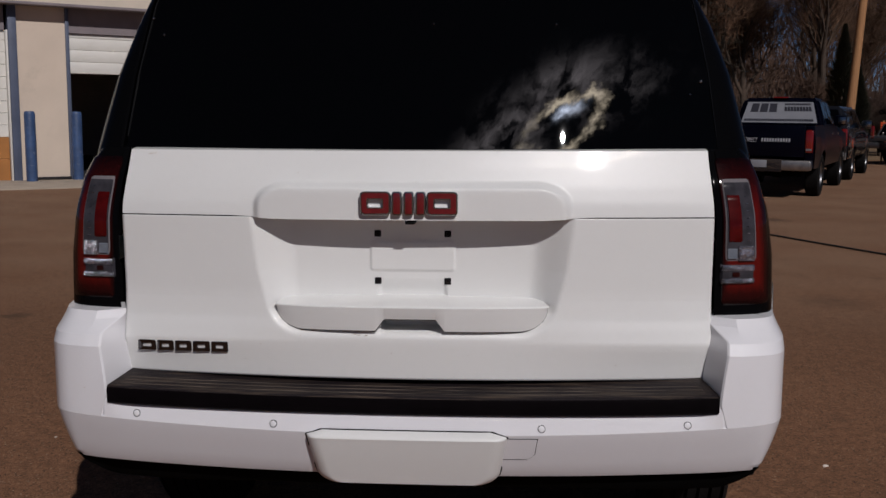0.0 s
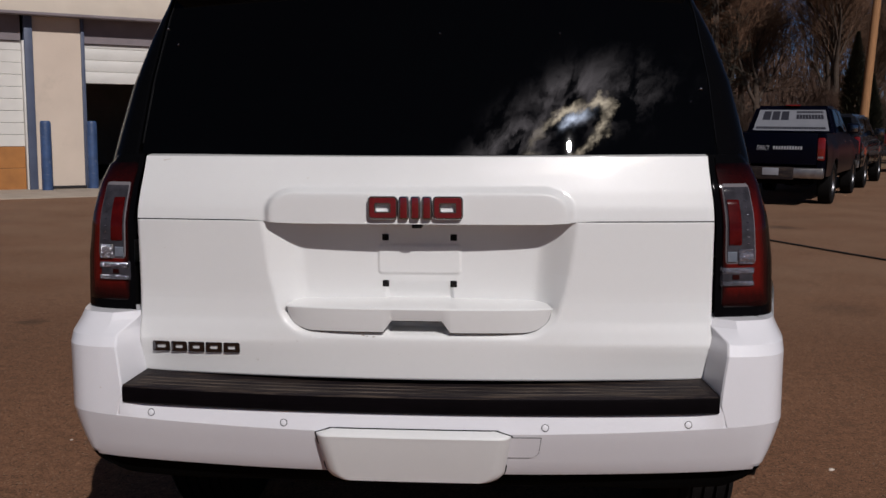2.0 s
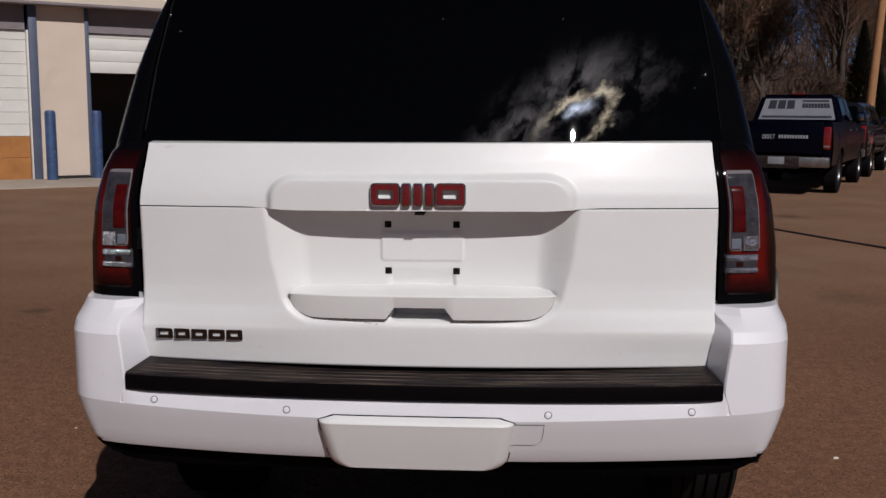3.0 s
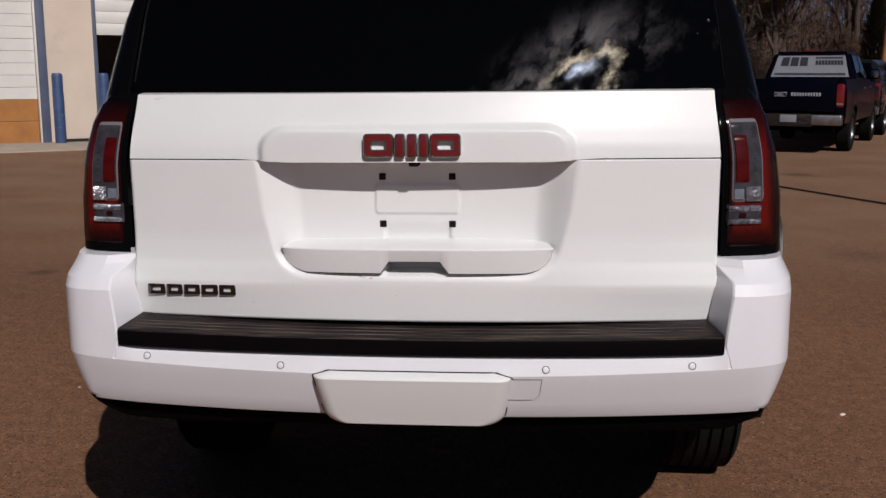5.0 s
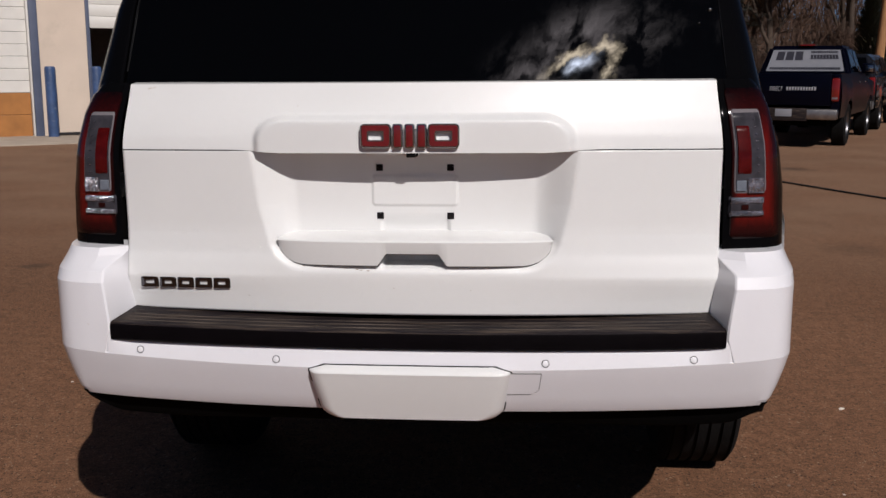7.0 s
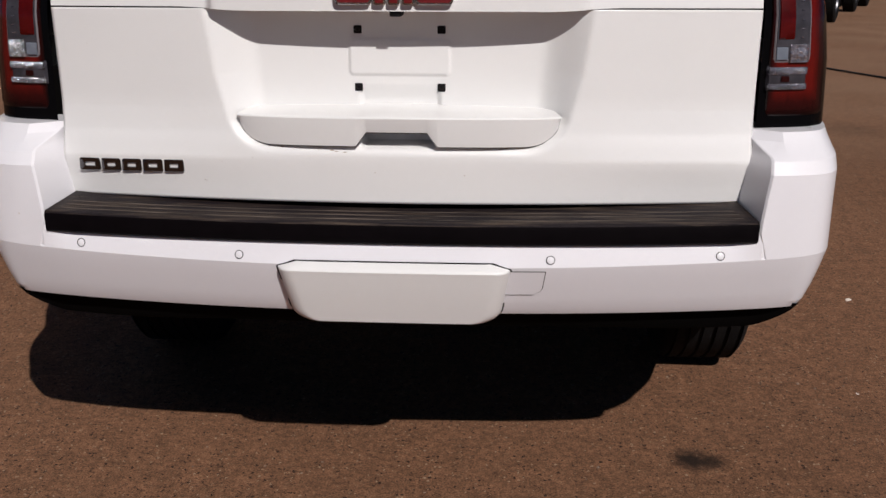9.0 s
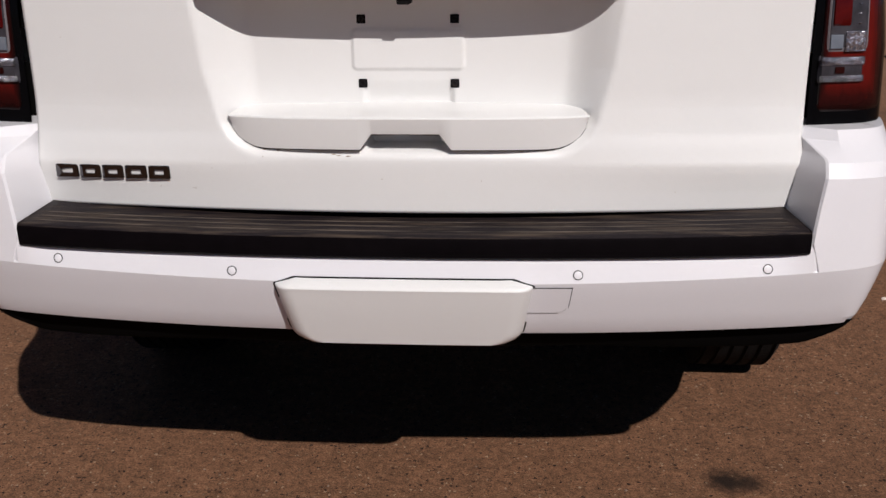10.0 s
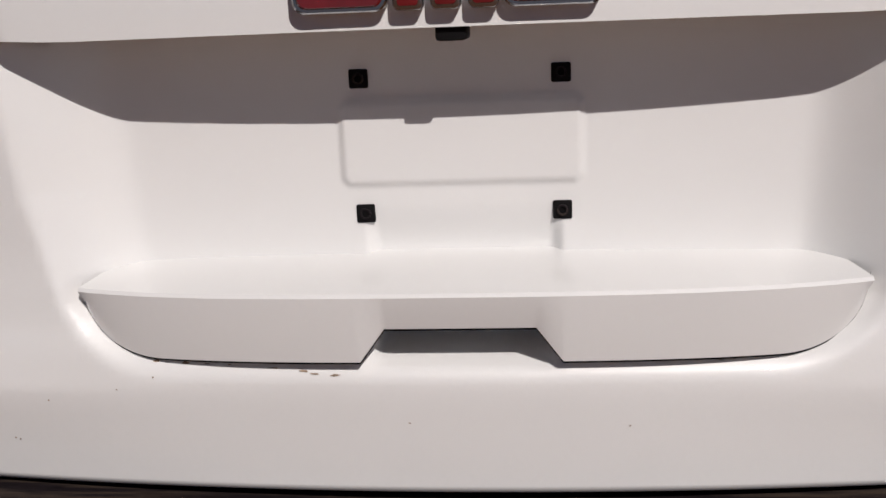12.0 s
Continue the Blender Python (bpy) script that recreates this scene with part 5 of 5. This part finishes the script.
def plant(tree, x, y, turn, size):
    tree.matrix_basis = Matrix.Translation((x, y, 0)) @ Matrix.Rotation(turn, 4, "Z") @ Matrix.Diagonal((size, size, size, 1))


rng = random.Random(11)
kinds = [bare_tree(rng, h, sp, "tall bare brown tree with fine twigs") for h, sp in ((11.5, 0.62), (10.0, 0.75), (13.0, 0.55))]
spots = [(11.5, 41), (13.6, 43), (16.4, 42), (9.6, 44), (12.6, 47), (14.9, 50), (10.8, 51), (8.4, 47), (13.4, 55), (18.6, 48), (21.8, 52), (11.6, 58),
         (24.5, 58), (7.4, 52), (28.0, 55)]
for k, (x, y) in enumerate(spots):
    tree = kinds[k % 3] if k < 3 else copy_thing(kinds[k % 3], Matrix.Identity(4))
    plant(tree, x, y, rng.uniform(0, 6.28), rng.uniform(0.85, 1.15))
low = [bare_tree(rng, h, sp, "low bare thicket bush with dense brown twigs", bush_brown) for h, sp in ((4.2, 1.4), (3.4, 1.6))]
for k in range(16):
    bush = low[k % 2] if k < 2 else copy_thing(low[k % 2], Matrix.Identity(4))
    plant(bush, 8.5 + k * 1.1 + rng.uniform(-0.4, 0.4), 38.0 + rng.uniform(-1.2, 3.5), rng.uniform(0, 6.28), rng.uniform(0.6, 1.0))
plant(conifer(rng, 13.0, 2.4, needle, "dark green spruce rising over the bare trees"), 10.6, 39.5, 0, 1)
plant(conifer(rng, 5.2, 0.55, cedar_green, "slim dull green columnar cedar", True), 15.6, 37.2, 0, 1)
plant(conifer(rng, 3.6, 0.5, cedar_green, "slim dull green columnar cedar", True), 16.4, 37.6, 1, 1)


def far_woods():
    """A belt of bare woods far behind the yard."""
    r = random.Random(21)
    vs, fs = [], []
    for _ in range(34000):
        x, y = r.uniform(6, 62), r.uniform(60, 95)
        top = 7.0 - 0.10 * max(0.0, x - 20) + 1.5 * math.sin(x * 0.31) + 1.0 * math.sin(x * 0.9 + 1) + r.uniform(-2, 1.5)
        z = r.random() ** 1.1 * top
        ln = r.uniform(0.8, 2.6)
        lean = Vector((r.uniform(-0.5, 0.5), r.uniform(-0.3, 0.3), 1)).normalized() * ln
        w = r.uniform(0.014, 0.045) * (2.0 if z < 2.5 else 1.0)
        p = Vector((x, y, max(0.0, z - ln)))
        i = len(vs)
        vs += [p + Vector((-w, 0, 0)), p + Vector((w, 0, 0)), p + lean + Vector((w * 0.3, 0, 0)), p + lean + Vector((-w * 0.3, w, 0)), p + Vector((0, w, 0))]
        fs += [(i, i + 1, i + 2, i + 3), (i + 1, i + 4, i + 3, i + 2)]
    me = bpy.data.meshes.new("far_woods")
    me.from_pydata([tuple(p) for p in vs], [], fs)
    me.materials.append(thicket_brown)
    return tagged(new("far_woods", me), "distant belt of bare brown woods", "woods", kind="stuff")


far_woods()

verge = part("verge", box((4, 35.2, -0.1), (60, 75, 0.03)), dry_grass)
tagged(verge, "dry brown verge under the trees", "ground", kind="structure")

pole = tagged(empty("utility_pole", (15.38, 35.9, 0)), "weathered brown wooden utility pole, slightly leaning", "pole")
pb = lathe([(-0.3, 0.17), (2.0, 0.16), (6.0, 0.145), (11.0, 0.12), (11.02, 0.0)], 16, "z")
pb.transform(Matrix.Rotation(radians(3.0), 4, "Y"))
part("shaft", pb, pole_wood, pole)

fence = tagged(empty("barrier_fence", (15.6, 33.2, 0), -20), "orange plastic barrier fence on posts", "fence")
for k in range(5):
    part("post", box((k * 1.0 - 0.03, -0.03, 0), (k * 1.0 + 0.03, 0.03, 1.5), 0.008), pole_wood, fence)
for k in range(12):
    part("slat", box((-0.1, -0.05, 0.55 + k * 0.075), (4.1, -0.035, 0.61 + k * 0.075), 0.004), orange_plastic, fence)

# ---- small things on the ground ----
def cable():
    cu = bpy.data.curves.new("cable", "CURVE")
    cu.dimensions, cu.bevel_depth, cu.bevel_resolution = "3D", 0.012, 2
    sp = cu.splines.new("BEZIER")
    pts = [(3.1, 14.4), (3.95, 12.4), (4.453, 11.16), (5.18, 9.39), (5.9, 7.9), (7.2, 6.0)]
    sp.bezier_points.add(len(pts) - 1)
    for bp, (x, y) in zip(sp.bezier_points, pts):
        bp.co = (x, y, 0.016)
        bp.handle_left_type = bp.handle_right_type = "AUTO"
    cu.materials.append(cable_black)
    return tagged(new("cable", cu), "black cable lying across the asphalt", "cable")


cable()


def litter(x, y, size, seed):
    r = random.Random(seed)
    bm = bmesh.new()
    bmesh.ops.create_icosphere(bm, subdivisions=2, radius=size)
    for v in bm.verts:
        v.co *= 1 + 0.35 * r.uniform(-1, 1)
        v.co.y *= 0.6
        v.co.z = v.co.z * 0.3 + size * 0.25
    ob = part("paper_scrap", bm, litter_white)
    ob.matrix_world = pose(x, y, 0, 0, 0, r.uniform(0, 180))
    return tagged(ob, "small pale scrap lying on asphalt", "litter", group="scraps on the asphalt")


litter(1.652, 1.912, 0.0137, 1)
litter(-1.855, 1.973, 0.008, 2)
litter(1.392, 1.001, 0.006, 3)


def gravel():
    r = random.Random(5)
    vs, fs = [], []
    for _ in range(1500):
        x, y = r.uniform(-3.2, 3.4), r.uniform(-0.6, 5.0)
        s = r.uniform(0.0018, 0.0045) * (1.6 if r.random() < 0.06 else 1)
        i = len(vs)
        q = [Vector((math.cos(a) * s * r.uniform(0.7, 1.3) + x, math.sin(a) * s * r.uniform(0.7, 1.3) + y, 0.0)) for a in (0, 1.57, 3.14, 4.71)]
        vs += q + [Vector((x, y, s * 0.9))]
        fs += [(i, i + 1, i + 4), (i + 1, i + 2, i + 4), (i + 2, i + 3, i + 4), (i + 3, i, i + 4)]
    me = bpy.data.meshes.new("grit")
    me.from_pydata([tuple(p) for p in vs], [], fs)
    me.materials.append(material("grit", (0.20, 0.135, 0.095), 0.9, vary=0.7, scale=9.0))
    return tagged(new("grit", me), "loose pale and dark grit on the asphalt", "grit", kind="stuff")


gravel()


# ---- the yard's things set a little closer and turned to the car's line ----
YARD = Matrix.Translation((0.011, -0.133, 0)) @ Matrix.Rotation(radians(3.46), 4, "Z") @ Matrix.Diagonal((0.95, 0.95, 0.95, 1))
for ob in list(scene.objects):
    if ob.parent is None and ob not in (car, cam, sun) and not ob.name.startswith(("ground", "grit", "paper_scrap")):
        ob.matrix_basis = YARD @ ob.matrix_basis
